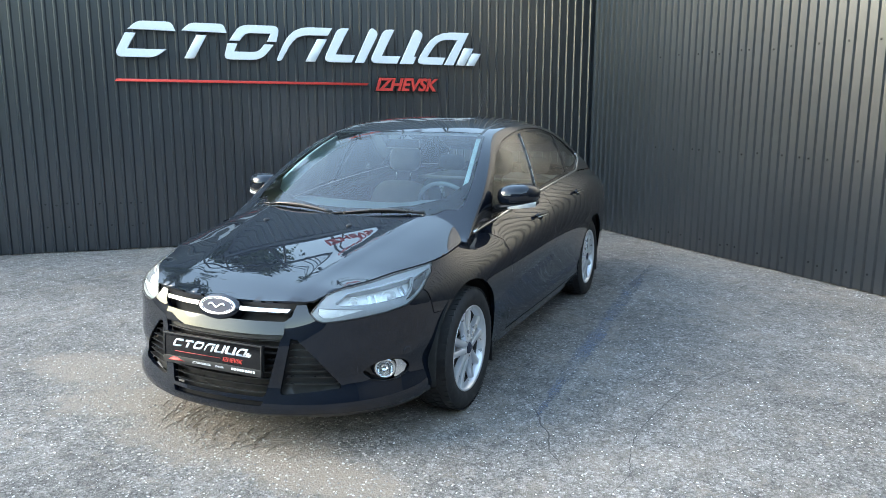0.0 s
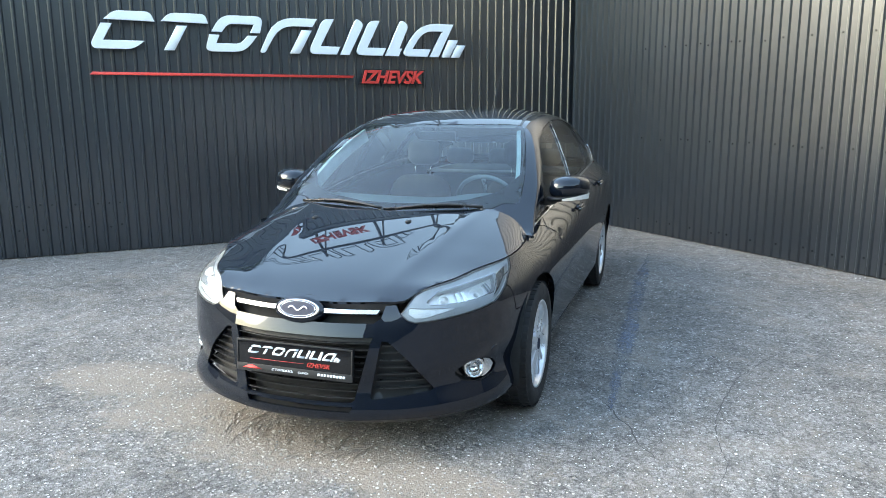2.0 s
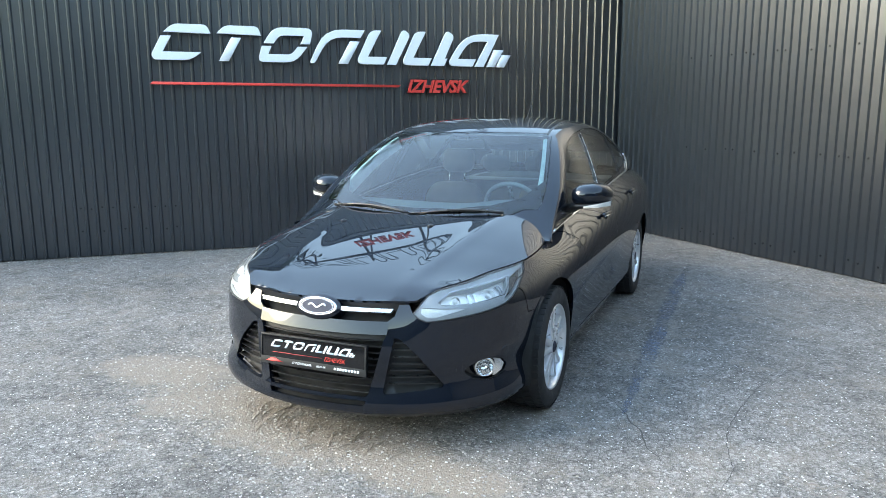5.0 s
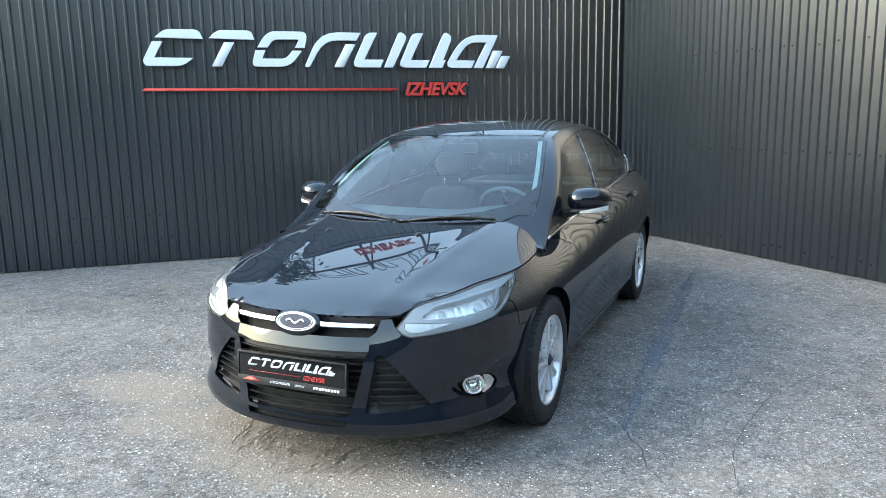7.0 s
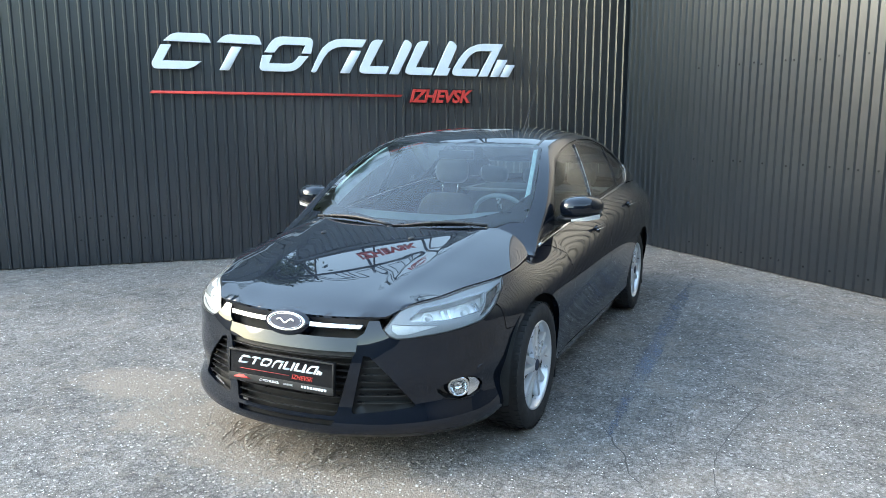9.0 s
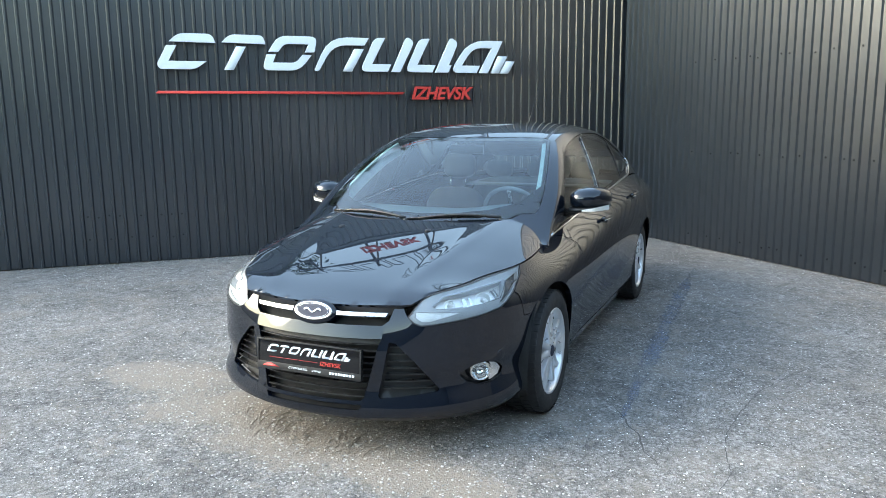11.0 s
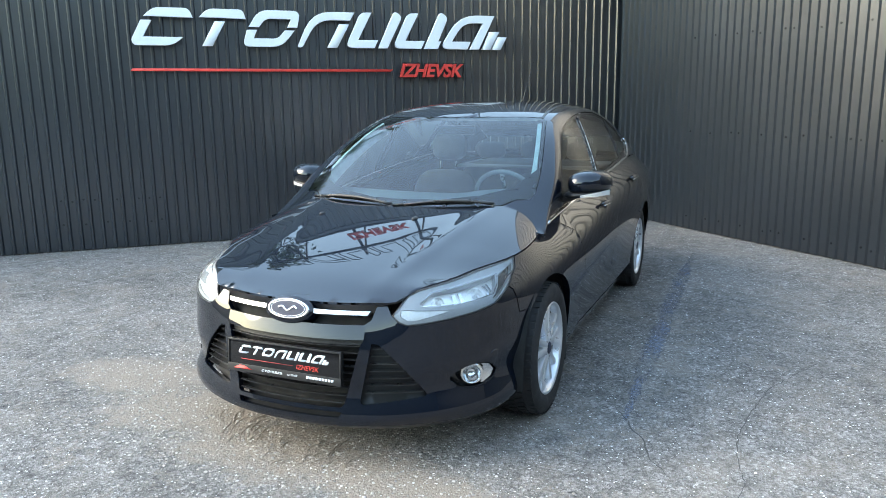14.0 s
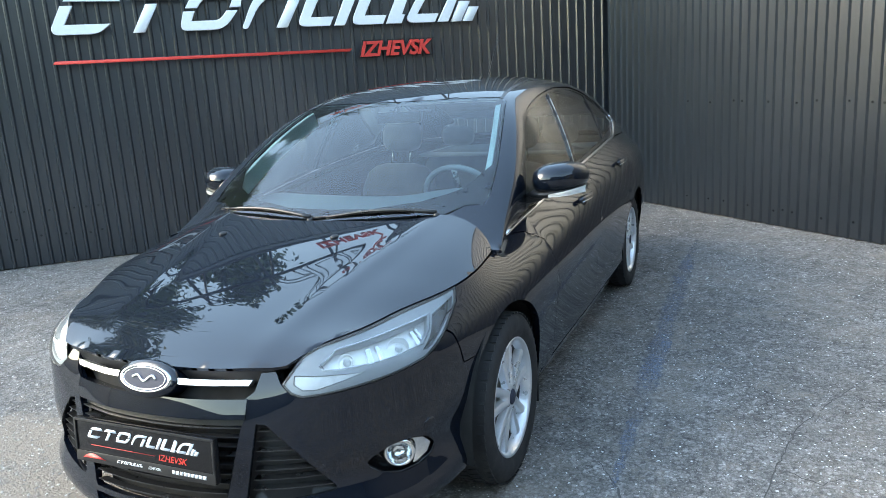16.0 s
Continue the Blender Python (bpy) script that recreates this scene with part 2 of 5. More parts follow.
def inset_poly(poly, gap):
    """The outline moved inwards by gap."""
    p = np.asarray(poly, float)
    area = np.sum(p[:, 0] * np.roll(p[:, 1], -1) - np.roll(p[:, 0], -1) * p[:, 1])
    e0, e1 = p - np.roll(p, 1, axis=0), np.roll(p, -1, axis=0) - p
    def nrm(e):
        n = np.stack([-e[:, 1], e[:, 0]], 1) * np.sign(area)
        return n / np.maximum(np.linalg.norm(n, axis=1), 1e-9)[:, None]
    n = nrm(e0) + nrm(e1)
    ln = np.maximum(np.linalg.norm(n, axis=1), .7)
    return p + n / (ln * ln)[:, None] * 2 * gap


def inside(pts, poly):
    x, y = pts[:, 0], pts[:, 1]
    res = np.zeros(len(pts), bool)
    for (x0, y0), (x1, y1) in zip(poly, np.roll(poly, -1, axis=0)):
        if y0 != y1:
            res ^= ((y0 > y) != (y1 > y)) & (x < (x1 - x0) * (y - y0) / (y1 - y0) + x0)
    return res


def sheet(outline, surface, step=.025, holes=(), depth=.012, gap=.0018, lift=0.0, stretch=(1, 1), mirror=False):
    """The mesh of one panel: a region of a surface, with returned edges. stretch: size of one unit of each parameter in metres."""
    from mathutils.geometry import delaunay_2d_cdt
    st = np.array(stretch, float)
    loops = [resampled(inset_poly(np.asarray(outline, float) * st, gap), step)]
    loops += [resampled(inset_poly(np.asarray(h, float) * st, -gap), step) for h in holes]
    lo, hi = loops[0].min(0), loops[0].max(0)
    gx, gy = np.meshgrid(np.arange(lo[0] + step / 2, hi[0], step), np.arange(lo[1] + step / 2, hi[1], step))
    grid = np.stack([gx.ravel(), gy.ravel()], 1)
    keep = inside(grid, inset_poly(loops[0], step * .45))
    for h in loops[1:]:
        keep &= ~inside(grid, inset_poly(h, -step * .45))
    pts, edges, base = [], [], 0
    for l in loops:
        edges += [(base + i, base + (i + 1) % len(l)) for i in range(len(l))]
        pts.append(l)
        base += len(l)
    pts = np.concatenate(pts + [grid[keep]])
    v2, _, tris, *_ = delaunay_2d_cdt([Vector(p) for p in pts], edges, [], 0, 1e-6)
    flat = np.array([tuple(p) for p in v2])
    mid = np.array([flat[list(t)].mean(0) for t in tris])
    keep = inside(mid, loops[0])
    for h in loops[1:]:
        keep &= ~inside(mid, h)
    tris = [t for t, k in zip(tris, keep) if k]
    uv = flat / st
    P = surface(uv[:, 0], uv[:, 1])
    h = 5e-4
    du = surface(uv[:, 0] + h / st[0], uv[:, 1]) - surface(uv[:, 0] - h / st[0], uv[:, 1])
    dv = surface(uv[:, 0], uv[:, 1] + h / st[1]) - surface(uv[:, 0], uv[:, 1] - h / st[1])
    N = np.cross(du, dv)
    N /= np.maximum(np.linalg.norm(N, axis=1), 1e-12)[:, None]
    out = P - np.array([0, 1.3, .75])
    if np.mean(np.sum(N * out, axis=1)) < 0:
        N = -N
    P = P + N * lift
    faces = []
    for t in tris:
        a, b, c = (P[i] for i in t)
        faces.append(tuple(t) if np.dot(np.cross(b - a, c - a), N[t[0]]) > 0 else tuple(t[::-1]))
    count = {}
    for f in faces:
        for i in range(3):
            count[(f[i], f[(i + 1) % 3])] = 1
    rim = [e for e in count if (e[1], e[0]) not in count]
    # returned edge: a small round, then inwards
    verts, ids = list(P), {}
    nv = len(P)
    normals = list(N)
    if depth:
        for e in rim:
            for i in e:
                if i not in ids:
                    ids[i] = len(verts)
                    verts.append(P[i] - N[i] * depth)
                    normals.append(N[i])
        faces += [(b, a, ids[a], ids[b]) for a, b in rim]
    verts = np.array(verts)
    if mirror:
        verts = verts * (-1, 1, 1)
        faces = [f[::-1] for f in faces]
    me = mesh_of("panel", verts, faces)
    if depth:
        rimset = {frozenset(e) for e in rim}
        att = me.attributes.new("sharp_edge", "BOOLEAN", "EDGE")
        att.data.foreach_set("value", [frozenset(e.vertices) in rimset for e in me.edges])
    return me


# ---- ground and walls ----
CORNER = Vector((.011, 6.236, 0))
BACK_DIR, RIGHT_DIR = radians(41.5), radians(-40.8)
WALL_TOP, EAST_TOP = 3.7, 5.2


def ground():
    bm = bmesh.new()
    # fine squares near by, one sheet out to the horizon
    ticks = [-400, -150, -60, -25, -12] + [-8 + .5 * i for i in range(33)] + [12, 25, 60, 150, 400]
    grid = [[bm.verts.new((x, y, 0)) for y in ticks] for x in ticks]
    for i in range(len(ticks) - 1):
        for j in range(len(ticks) - 1):
            bm.faces.new((grid[i][j], grid[i + 1][j], grid[i + 1][j + 1], grid[i][j + 1]))
    return tagged(part("ground", bm, ASPHALT), "worn grey asphalt yard with gravel, sand and cracks", "ground", kind="structure")


ground()


def cladding(name, start, angle, lo, hi, pitch, label, height):
    """A wall of ribbed steel sheet: flat pans with narrow raised ribs between them."""
    u = Vector((math.cos(angle), math.sin(angle), 0))
    n = Vector((math.sin(angle), -math.cos(angle), 0))
    depth, rib, slope = .018, .016, .012
    prof = []
    k0, k1 = math.floor(lo / pitch), math.ceil(hi / pitch)
    for k in range(k0, k1 + 1):
        a = (k + .5) * pitch
        prof += [(a - rib / 2 - slope, 0), (a - rib / 2, depth), (a + rib / 2, depth), (a + rib / 2 + slope, 0)]
    prof = [(a, d) for a, d in prof if lo <= a <= hi]
    verts, faces = [], []
    for a, d in prof:
        p = start + u * a + n * d
        verts += [(p.x, p.y, .01), (p.x, p.y, height)]
    for i in range(len(prof) - 1):
        faces.append((2 * i, 2 * i + 2, 2 * i + 3, 2 * i + 1))
    nv = len(verts)
    for a in (lo, hi):
        p = start + u * a - n * .12
        verts += [(p.x, p.y, .01), (p.x, p.y, height)]
    faces += [(nv, nv + 1, nv + 3, nv + 2), (0, 1, nv + 1, nv), (2 * len(prof) - 2, nv + 2, nv + 3, 2 * len(prof) - 1)]
    me = mesh_of(name, verts, faces, smooth=False)
    ob = part_mesh(name, me, CLADDING)
    return tagged(ob, label, "wall", kind="structure")


cladding("wall_west", CORNER, BACK_DIR, -13.0, 0.12, .1043, "dark grey ribbed steel cladding wall behind the sign", WALL_TOP)
cladding("wall_east", CORNER, RIGHT_DIR, 0.0, 9.0, .0965, "dark grey ribbed steel cladding wall with screws", EAST_TOP)


def unseen_wall(name, x0, y0, x1, y1, height):
    """An unseen plain wall behind the camera, added to darken reflections."""
    a, b = Vector((x0, y0, 0)), Vector((x1, y1, 0))
    d = (b - a).normalized()
    side = Vector((-d.y, d.x, 0)) * .15
    bm = bmesh.new()
    base = [a - side, b - side, b + side, a + side]
    lo = [bm.verts.new(p) for p in base]
    hi = [bm.verts.new(p + Vector((0, 0, height))) for p in base]
    for i in range(4):
        bm.faces.new((lo[i], lo[(i + 1) % 4], hi[(i + 1) % 4], hi[i]))
    bm.faces.new(hi)
    bmesh.ops.recalc_face_normals(bm, faces=bm.faces[:])
    return tagged(part(name, bm, UNSEEN_WALL, smooth=False), "unseen dark grey wall added to darken reflections", "wall", kind="structure")


UNSEEN_WALL = simple("dull_grey_wall", (.045, .048, .052), .9, vary=.3, scale=4, bump=.3)
# added walls, as high as the reflections in cladding and paint must darken
unseen_wall("unseen_wall_south", -24, -15, 2, -15, 3.4)
unseen_wall("unseen_wall_south_2", 2, -15, 18, -15, 9.0)
unseen_wall("unseen_wall_southwest", -24, -15, -24, -2, 3.4)
unseen_wall("unseen_wall_southeast", 18, -15, 18, 3, 9.0)



# ---- the sign on the wall ----
def on_back_wall(u, z, off, turn=-.4):
    """The pose of a plate on the back wall: x along it, y up, z out of it."""
    p = CORNER + Vector((math.cos(BACK_DIR), math.sin(BACK_DIR), 0)) * u + Vector((math.sin(BACK_DIR), -math.cos(BACK_DIR), 0)) * off
    return pose(p.x, p.y, z, 90, 0, math.degrees(BACK_DIR)) @ pose(0, 0, 0, 0, 0, turn)


# slanted bent strips of the sign: corners and how far each is rounded
STRIPS = [
    ([(.17, .30), (.27, .39), (.63, .39), (.67, .29)], [0, .10, .10, 0]),
    ([(.14, .26), (.25, .26), (.155, .09), (.56, .09), (.44, 0), (.06, 0), (.03, .05)], [0, 0, 0, 0, .12, .05, .05]),
    ([(.73, .30), (.82, .39), (1.19, .39), (1.22, .29)], [0, .10, .10, 0]),
    ([(.89, .26), (1.0, .26), (.855, 0), (.745, 0)], [0, 0, 0, 0]),
    ([(1.245, .21), (1.36, .39), (1.82, .39), (1.775, .21), (1.665, .21), (1.71, .30), (1.43, .30), (1.36, .21)], [0, .14, .09, 0, 0, 0, .08, 0]),
    ([(1.225, .18), (1.335, .18), (1.295, .09), (1.56, .09), (1.635, .18), (1.745, .18), (1.60, 0), (1.17, 0)], [0, 0, 0, .08, 0, 0, .14, .08]),
    ([(1.825, .0), (1.765, 0), (1.95, .39), (2.43, .39), (2.375, .30), (2.0, .30)], [.02, .06, .26, 0, 0, .16]),
    ([(2.25, .26), (2.365, .26), (2.22, 0), (2.105, 0)], [0, 0, 0, 0]),
    ([(2.63, .395), (2.50, .395), (2.31, 0), (2.655, 0), (2.70, .09), (2.465, .09)], [0, .12, .10, 0, 0, 0]),
    ([(2.86, .345), (2.90, .42), (2.995, .36), (2.81, 0), (2.70, 0)], [.03, .06, .10, 0, 0]),
    ([(3.19, .40), (3.06, .40), (2.87, 0), (3.22, 0), (3.265, .09), (3.03, .09)], [0, .12, .10, 0, 0, 0]),
    ([(3.42, .35), (3.46, .425), (3.56, .365), (3.435, .09), (3.47, .09), (3.425, 0), (3.255, 0)], [.03, .06, .10, 0, 0, 0, 0]),
    ([(4.15, .395), (3.70, .395), (3.45, 0), (3.80, 0), (3.845, .09), (3.605, .09), (3.75, .305), (4.0, .305), (3.83, 0), (3.95, 0)],
     [0, .24, .12, 0, 0, 0, .14, 0, 0, 0]),
    ([(4.085, .21), (4.215, .21), (4.10, 0), (3.985, 0)], [0, 0, 0, 0]),
    ([(4.195, .15), (4.315, .15), (4.23, 0), (4.115, 0)], [0, 0, 0, 0]),
]
SIGN_U, SIGN_Z, SIGN_SIZE = -5.59, 2.045, Matrix.Diagonal((.940, .945, 1, 1))


def wall_sign():
    sign = thing("wall_sign", "pale grey raised strip sign with a red bar on ribbed wall", "sign", at=on_back_wall(SIGN_U, SIGN_Z, .05) @ SIGN_SIZE)
    for outline, radii in STRIPS:
        part("raised_strip", extruded(rounded(outline, radii), .03, bevel=.004), SILVER_SIGN, sign, angle=30)
    part("red_bar", extruded([(0, -.265), (.025, -.235), (2.87, -.235), (2.84, -.265)], .025, bevel=.003), RED_SIGN, sign, "long red bar", angle=30)
    return sign


wall_sign()


def city_sign():
    """The red capitals under the sign."""
    c = bpy.data.curves.new("city_letters", "FONT")
    c.body, c.size, c.extrude, c.shear, c.offset = "IZHEVSK", .205, .012, .28, .006
    c.space_character = .96
    ob = new("city_letters", c)
    dg = bpy.context.evaluated_depsgraph_get()
    me = bpy.data.meshes.new_from_object(ob.evaluated_get(dg))
    bpy.data.objects.remove(ob)
    xs = [v.co.x for v in me.vertices]
    f = .80 / (max(xs) - min(xs))
    me.transform(Matrix.Diagonal((f, 1.02, 1, 1)))
    m = on_back_wall(SIGN_U, SIGN_Z, .07) @ SIGN_SIZE @ pose(2.945, -.318, 0)
    sign = thing("city_sign", "red raised capital letters on dark backing on the wall", "sign", at=m)
    me.materials.clear()
    part_mesh("letters", me, RED_SIGN, sign)
    # black halo plate, the letters' outline made wider
    c2 = bpy.data.curves.new("city_halo", "FONT")
    c2.body, c2.size, c2.extrude, c2.shear, c2.offset, c2.space_character = "IZHEVSK", .205, .006, .28, .020, .96
    ob2 = new("city_halo", c2)
    me2 = bpy.data.meshes.new_from_object(ob2.evaluated_get(bpy.context.evaluated_depsgraph_get()))
    bpy.data.objects.remove(ob2)
    me2.transform(pose(-.002, 0, -.020) @ Matrix.Diagonal((f, 1.02, 1, 1)))
    me2.materials.clear()
    part_mesh("backing", me2, BLACK, sign, "black backing plate")
    return sign


city_sign()


# ---- car surfaces ----
def natural(xs, ys):
    """Second derivatives of a natural cubic spline; ys may hold several columns."""
    xs, ys = np.asarray(xs, float), np.asarray(ys, float)
    n = len(xs)
    a, rhs = np.eye(n), np.zeros_like(ys)
    for i in range(1, n - 1):
        l, r = xs[i] - xs[i - 1], xs[i + 1] - xs[i]
        a[i, i - 1], a[i, i], a[i, i + 1] = l, 2 * (l + r), r
        rhs[i] = 6 * ((ys[i + 1] - ys[i]) / r - (ys[i] - ys[i - 1]) / l)
    return np.linalg.solve(a, rhs)


class Spline:
    """A natural cubic spline through knots, held straight beyond its ends."""

    def __init__(self, xs, ys):
        self.x, self.y = np.asarray(xs, float), np.asarray(ys, float)
        self.m = natural(self.x, self.y)

    def __call__(self, x):
        x = np.asarray(x, float)
        i = np.clip(np.searchsorted(self.x, x) - 1, 0, len(self.x) - 2)
        h = self.x[i + 1] - self.x[i]
        c = np.clip(x, self.x[0], self.x[-1])
        p, q = (self.x[i + 1] - c) / h, (c - self.x[i]) / h
        k = self.y.ndim - 1
        for _ in range(k):
            p, q, h = p[..., None], q[..., None], h[..., None]
        return p * self.y[i] + q * self.y[i + 1] + ((p ** 3 - p) * self.m[i] + (q ** 3 - q) * self.m[i + 1]) * h * h / 6


# plan outline of the body's widest line, from the nose round the corner to the tail
PLAN = np.array([(0, -.940), (.2, -.925), (.38, -.874), (.56, -.782), (.70, -.652), (.788, -.490), (.832, -.320),
                 (.862, -.12), (.882, .2), (.896, .7), (.905, 1.3), (.908, 1.9), (.905, 2.45), (.888, 2.95),
                 (.83, 3.3), (.73, 3.48), (.5, 3.57), (0, 3.60)])
_seg = np.hypot(*np.diff(PLAN, axis=0).T)
S_KNOT = np.concatenate([[0], np.cumsum(_seg)])
_full_s = np.concatenate([-S_KNOT[:0:-1], S_KNOT, 2 * S_KNOT[-1] - S_KNOT[-2::-1]])
_mir = PLAN * (-1, 1)
PLAN_SPLINE = Spline(_full_s, np.concatenate([_mir[:0:-1], PLAN, _mir[-2::-1]]))
S_TAIL = S_KNOT[-1]

# upper edge of the body side: the bonnet's edge, the waistline, the boot's edge
TOP_Z = Spline(S_KNOT, (.700, .700, .702, .752, .773, .790, .806, .826, .861, .914, .976, 1.020, 1.041, 1.02, 1.002, .997, .997, .997))
LOW_Z = 0.165
# inset of the side behind the plan outline, from the sill to the upper edge
H_KNOT = (0, .07, .16, .3, .45, .6, .75, .87, 1)
INSET = np.array([
    (.06, .0, -.012, .006, .012, .018, .030, .048, .080),    # nose
    (.06, .0, -.012, .006, .012, .018, .030, .048, .080),
    (.06, .0, -.014, .006, .010, .016, .028, .046, .080),
    (.06, .0, -.016, .010, .004, .008, .014, .030, .090),
    (.06, .002, -.016, .013, .004, .006, .010, .028, .126),
    (.06, .008, -.008, .016, .004, .004, .008, .028, .140),  # corner
    (.08, .028, .006, .018, .004, .003, .008, .030, .102),
    (.10, .058, .036, .020, .006, .0, .008, .034, .088),
    (.10, .060, .040, .024, .010, .0, .008, .044, .122),  # wing
    (.10, .062, .044, .034, .018, .0, .010, .044, .122),
    (.10, .062, .046, .038, .022, .0, .008, .036, .110),  # doors
    (.10, .062, .046, .038, .022, .0, .008, .034, .110),
    (.10, .060, .044, .032, .014, .0, .006, .034, .124),
    (.10, .060, .040, .022, .006, .0, .008, .040, .150),  # rear wing
    (.10, .060, .036, .014, .0, .0, .012, .046, .150),
    (.10, .056, .030, .008, .0, .004, .020, .050, .120),
    (.10, .050, .024, .004, .0, .008, .024, .050, .090),
    (.10, .050, .020, .0, .0, .008, .020, .040, .070)])
_H_BASIS = Spline(H_KNOT, np.eye(len(H_KNOT)))
_S_BASIS = Spline(_full_s[:2 * len(PLAN) - 1], np.eye(2 * len(PLAN) - 1))
_INSET_ALL = np.concatenate([INSET[:0:-1], INSET])


def wall(s, z):
    """A point of the body's side at the way s round the plan outline and the height z."""
    s, z = np.broadcast_arrays(np.asarray(s, float), np.asarray(z, float))
    shape, s, z = s.shape, s.ravel(), z.ravel()
    h = (z - LOW_Z) / (TOP_Z(np.abs(s)) - LOW_Z)
    d = np.einsum("ni,ij,nj->n", _S_BASIS(s), _INSET_ALL, _H_BASIS(h))
    p = PLAN_SPLINE(s)
    t = PLAN_SPLINE(s + 1e-4) - PLAN_SPLINE(s - 1e-4)
    n = np.stack([t[:, 1], -t[:, 0]], 1)
    n /= np.linalg.norm(n, axis=1)[:, None]
    q = p - n * d[:, None]
    return np.concatenate([q, z[:, None]], 1).reshape(*shape, 3)


def way_at(y, lo=0.0, hi=None):
    """The way round the plan at which the side passes y."""
    ss = np.linspace(lo, S_TAIL if hi is None else hi, 1500)
    return np.interp(y, PLAN_SPLINE(ss)[:, 1], ss)


# bonnet, greenhouse and boot: heights of the middle, and the rail where the sides turn into the roof
MID_Z = Spline((-.86, -.82, -.72, -.5, -.2, .1, .3), (.693, .706, .742, .806, .878, .942, .978))
ROOF_Y = (.12, .28, .45, .65, .85, 1.0, 1.15, 1.4, 1.7, 2.0, 2.3, 2.6, 2.85, 3.1)
ROOF_Z = Spline(ROOF_Y, (.905, 1.020, 1.130, 1.243, 1.338, 1.394, 1.430, 1.460, 1.472, 1.462, 1.425, 1.350, 1.245, 1.120))
RAIL = Spline(ROOF_Y, np.array([(.790, .850), (.764, .945), (.748, 1.055), (.708, 1.180), (.656, 1.288), (.618, 1.348), (.606, 1.385), (.602, 1.415),
                                (.600, 1.418), (.600, 1.402), (.606, 1.360), (.622, 1.288), (.640, 1.195), (.670, 1.09)]))


def waist(y):
    s = way_at(y)
    return wall(s, TOP_Z(s))


_EDGE_S = np.linspace(0, S_KNOT[13], 260)
_EDGE = wall(_EDGE_S, TOP_Z(_EDGE_S))
_HOOD_EDGE = np.concatenate([[(.44, -1.0, .690), (.445, -.80, .704)], _EDGE[(_EDGE[:, 1] > -.72)]])
_WAIST_Y = np.linspace(.1, 3.3, 160)
_WAIST = waist(_WAIST_Y)


def bonnet(x, y):
    """A point of the bonnet, crowned between its two edges."""
    x, y = np.broadcast_arrays(np.asarray(x, float), np.asarray(y, float))
    xe = np.interp(y, _HOOD_EDGE[:, 1], _HOOD_EDGE[:, 0])
    ze = np.interp(y, _HOOD_EDGE[:, 1], _HOOD_EDGE[:, 2])
    zm = MID_Z(y)
    r = np.clip(np.abs(x) / np.maximum(xe, .05), 0, 1.2)
    crown = np.clip((y + .9) / .5, 0, 1)
    z = zm - (zm - ze) * r ** (2.6 + 1.5 * crown + 3.2 * np.clip((y + .25) / .5, 0, 1))
    # two raised creases that run from the grille to the pillars
    line = .30 + .22 * np.clip((y + .9) / 1.2, 0, 1)
    z = z + .006 * crown * np.exp(-((np.abs(x) - line) / .05) ** 2)
    return np.stack([x, y, z], -1)


def house(y, q):
    """A point of the greenhouse section at y: q 0 waist, 1 rail, 2 middle of the roof."""
    y, q = np.broadcast_arrays(np.asarray(y, float), np.asarray(q, float))
    xb = np.interp(y, _WAIST_Y, _WAIST[:, 0])
    zb = np.interp(y, _WAIST_Y, _WAIST[:, 2])
    rail = RAIL(y)
    xr, zr, zm = rail[..., 0], rail[..., 1], ROOF_Z(y)

    def side(f):
        return xb + (xr - xb) * f + .035 * f * (1 - f) * 1.6, zb + (zr - zb) * f

    def roof(f):
        x = xr * (1 - f)
        return x, zm - (zm - zr) * (1 - f) ** 2.8
    k = .08
    xs, zs = side(np.clip(q, 0, 1 - k))
    xt, zt = roof(np.clip(q - 1, k * .8, 1))
    f = np.clip((q - (1 - k)) / (1.8 * k), 0, 1)
    cx = (1 - f) ** 2 * xs + 2 * f * (1 - f) * xr * 1.0 + f * f * xt
    cz = (1 - f) ** 2 * zs + 2 * f * (1 - f) * zr + f * f * zt
    x = np.where(q <= 1 - k, xs, np.where(q >= 1 + .8 * k, xt, cx))
    z = np.where(q <= 1 - k, zs, np.where(q >= 1 + .8 * k, zt, cz))
    return np.stack([x, y, z], -1)


# ---- the car ----
CAR_AT = pose(.007, 0, 0)
car = thing("car", "black four-door saloon car parked on worn asphalt", "car", at=CAR_AT)


def both(name, outline, surface, material, parent=car, label="", **more):
    """The same panel on the two sides of the car."""
    made = []
    for flip in (False, True):
        made.append(part_mesh(name, sheet(outline, surface, mirror=flip, **more), material, parent, label))
    return made


def circle(cy, cz, r, a0, a1, n=22):
    return [(cy + r * math.cos(radians(a0 + (a1 - a0) * k / n)), cz + r * math.sin(radians(a0 + (a1 - a0) * k / n))) for k in range(n + 1)]


def S(y):
    return float(way_at(y))


def top_line(s0, s1, n=16, drop=0.0):
    return [(s, float(TOP_Z(s)) - drop) for s in np.linspace(s0, s1, n)]


def soft_poly(poly, times=2):
    """Cut the corners of a closed outline."""
    for _ in range(times):
        poly = [q for a, b in zip(poly, poly[1:] + poly[:1]) for q in ((a[0] * .75 + b[0] * .25, a[1] * .75 + b[1] * .25), (a[0] * .25 + b[0] * .75, a[1] * .25 + b[1] * .75))]
    return poly


SF, SR, ARCH, AXLE_Z = S(0), S(2.648), .362, .316
HEADLIGHT = [(.462, .657), (.489, .631), (.523, .619), (.593, .624), (.69, .634), (.82, .648), (.93, .665), (1.044, .713), (1.165, .770), (1.206, .807)]
BUMPER_LOW = .215
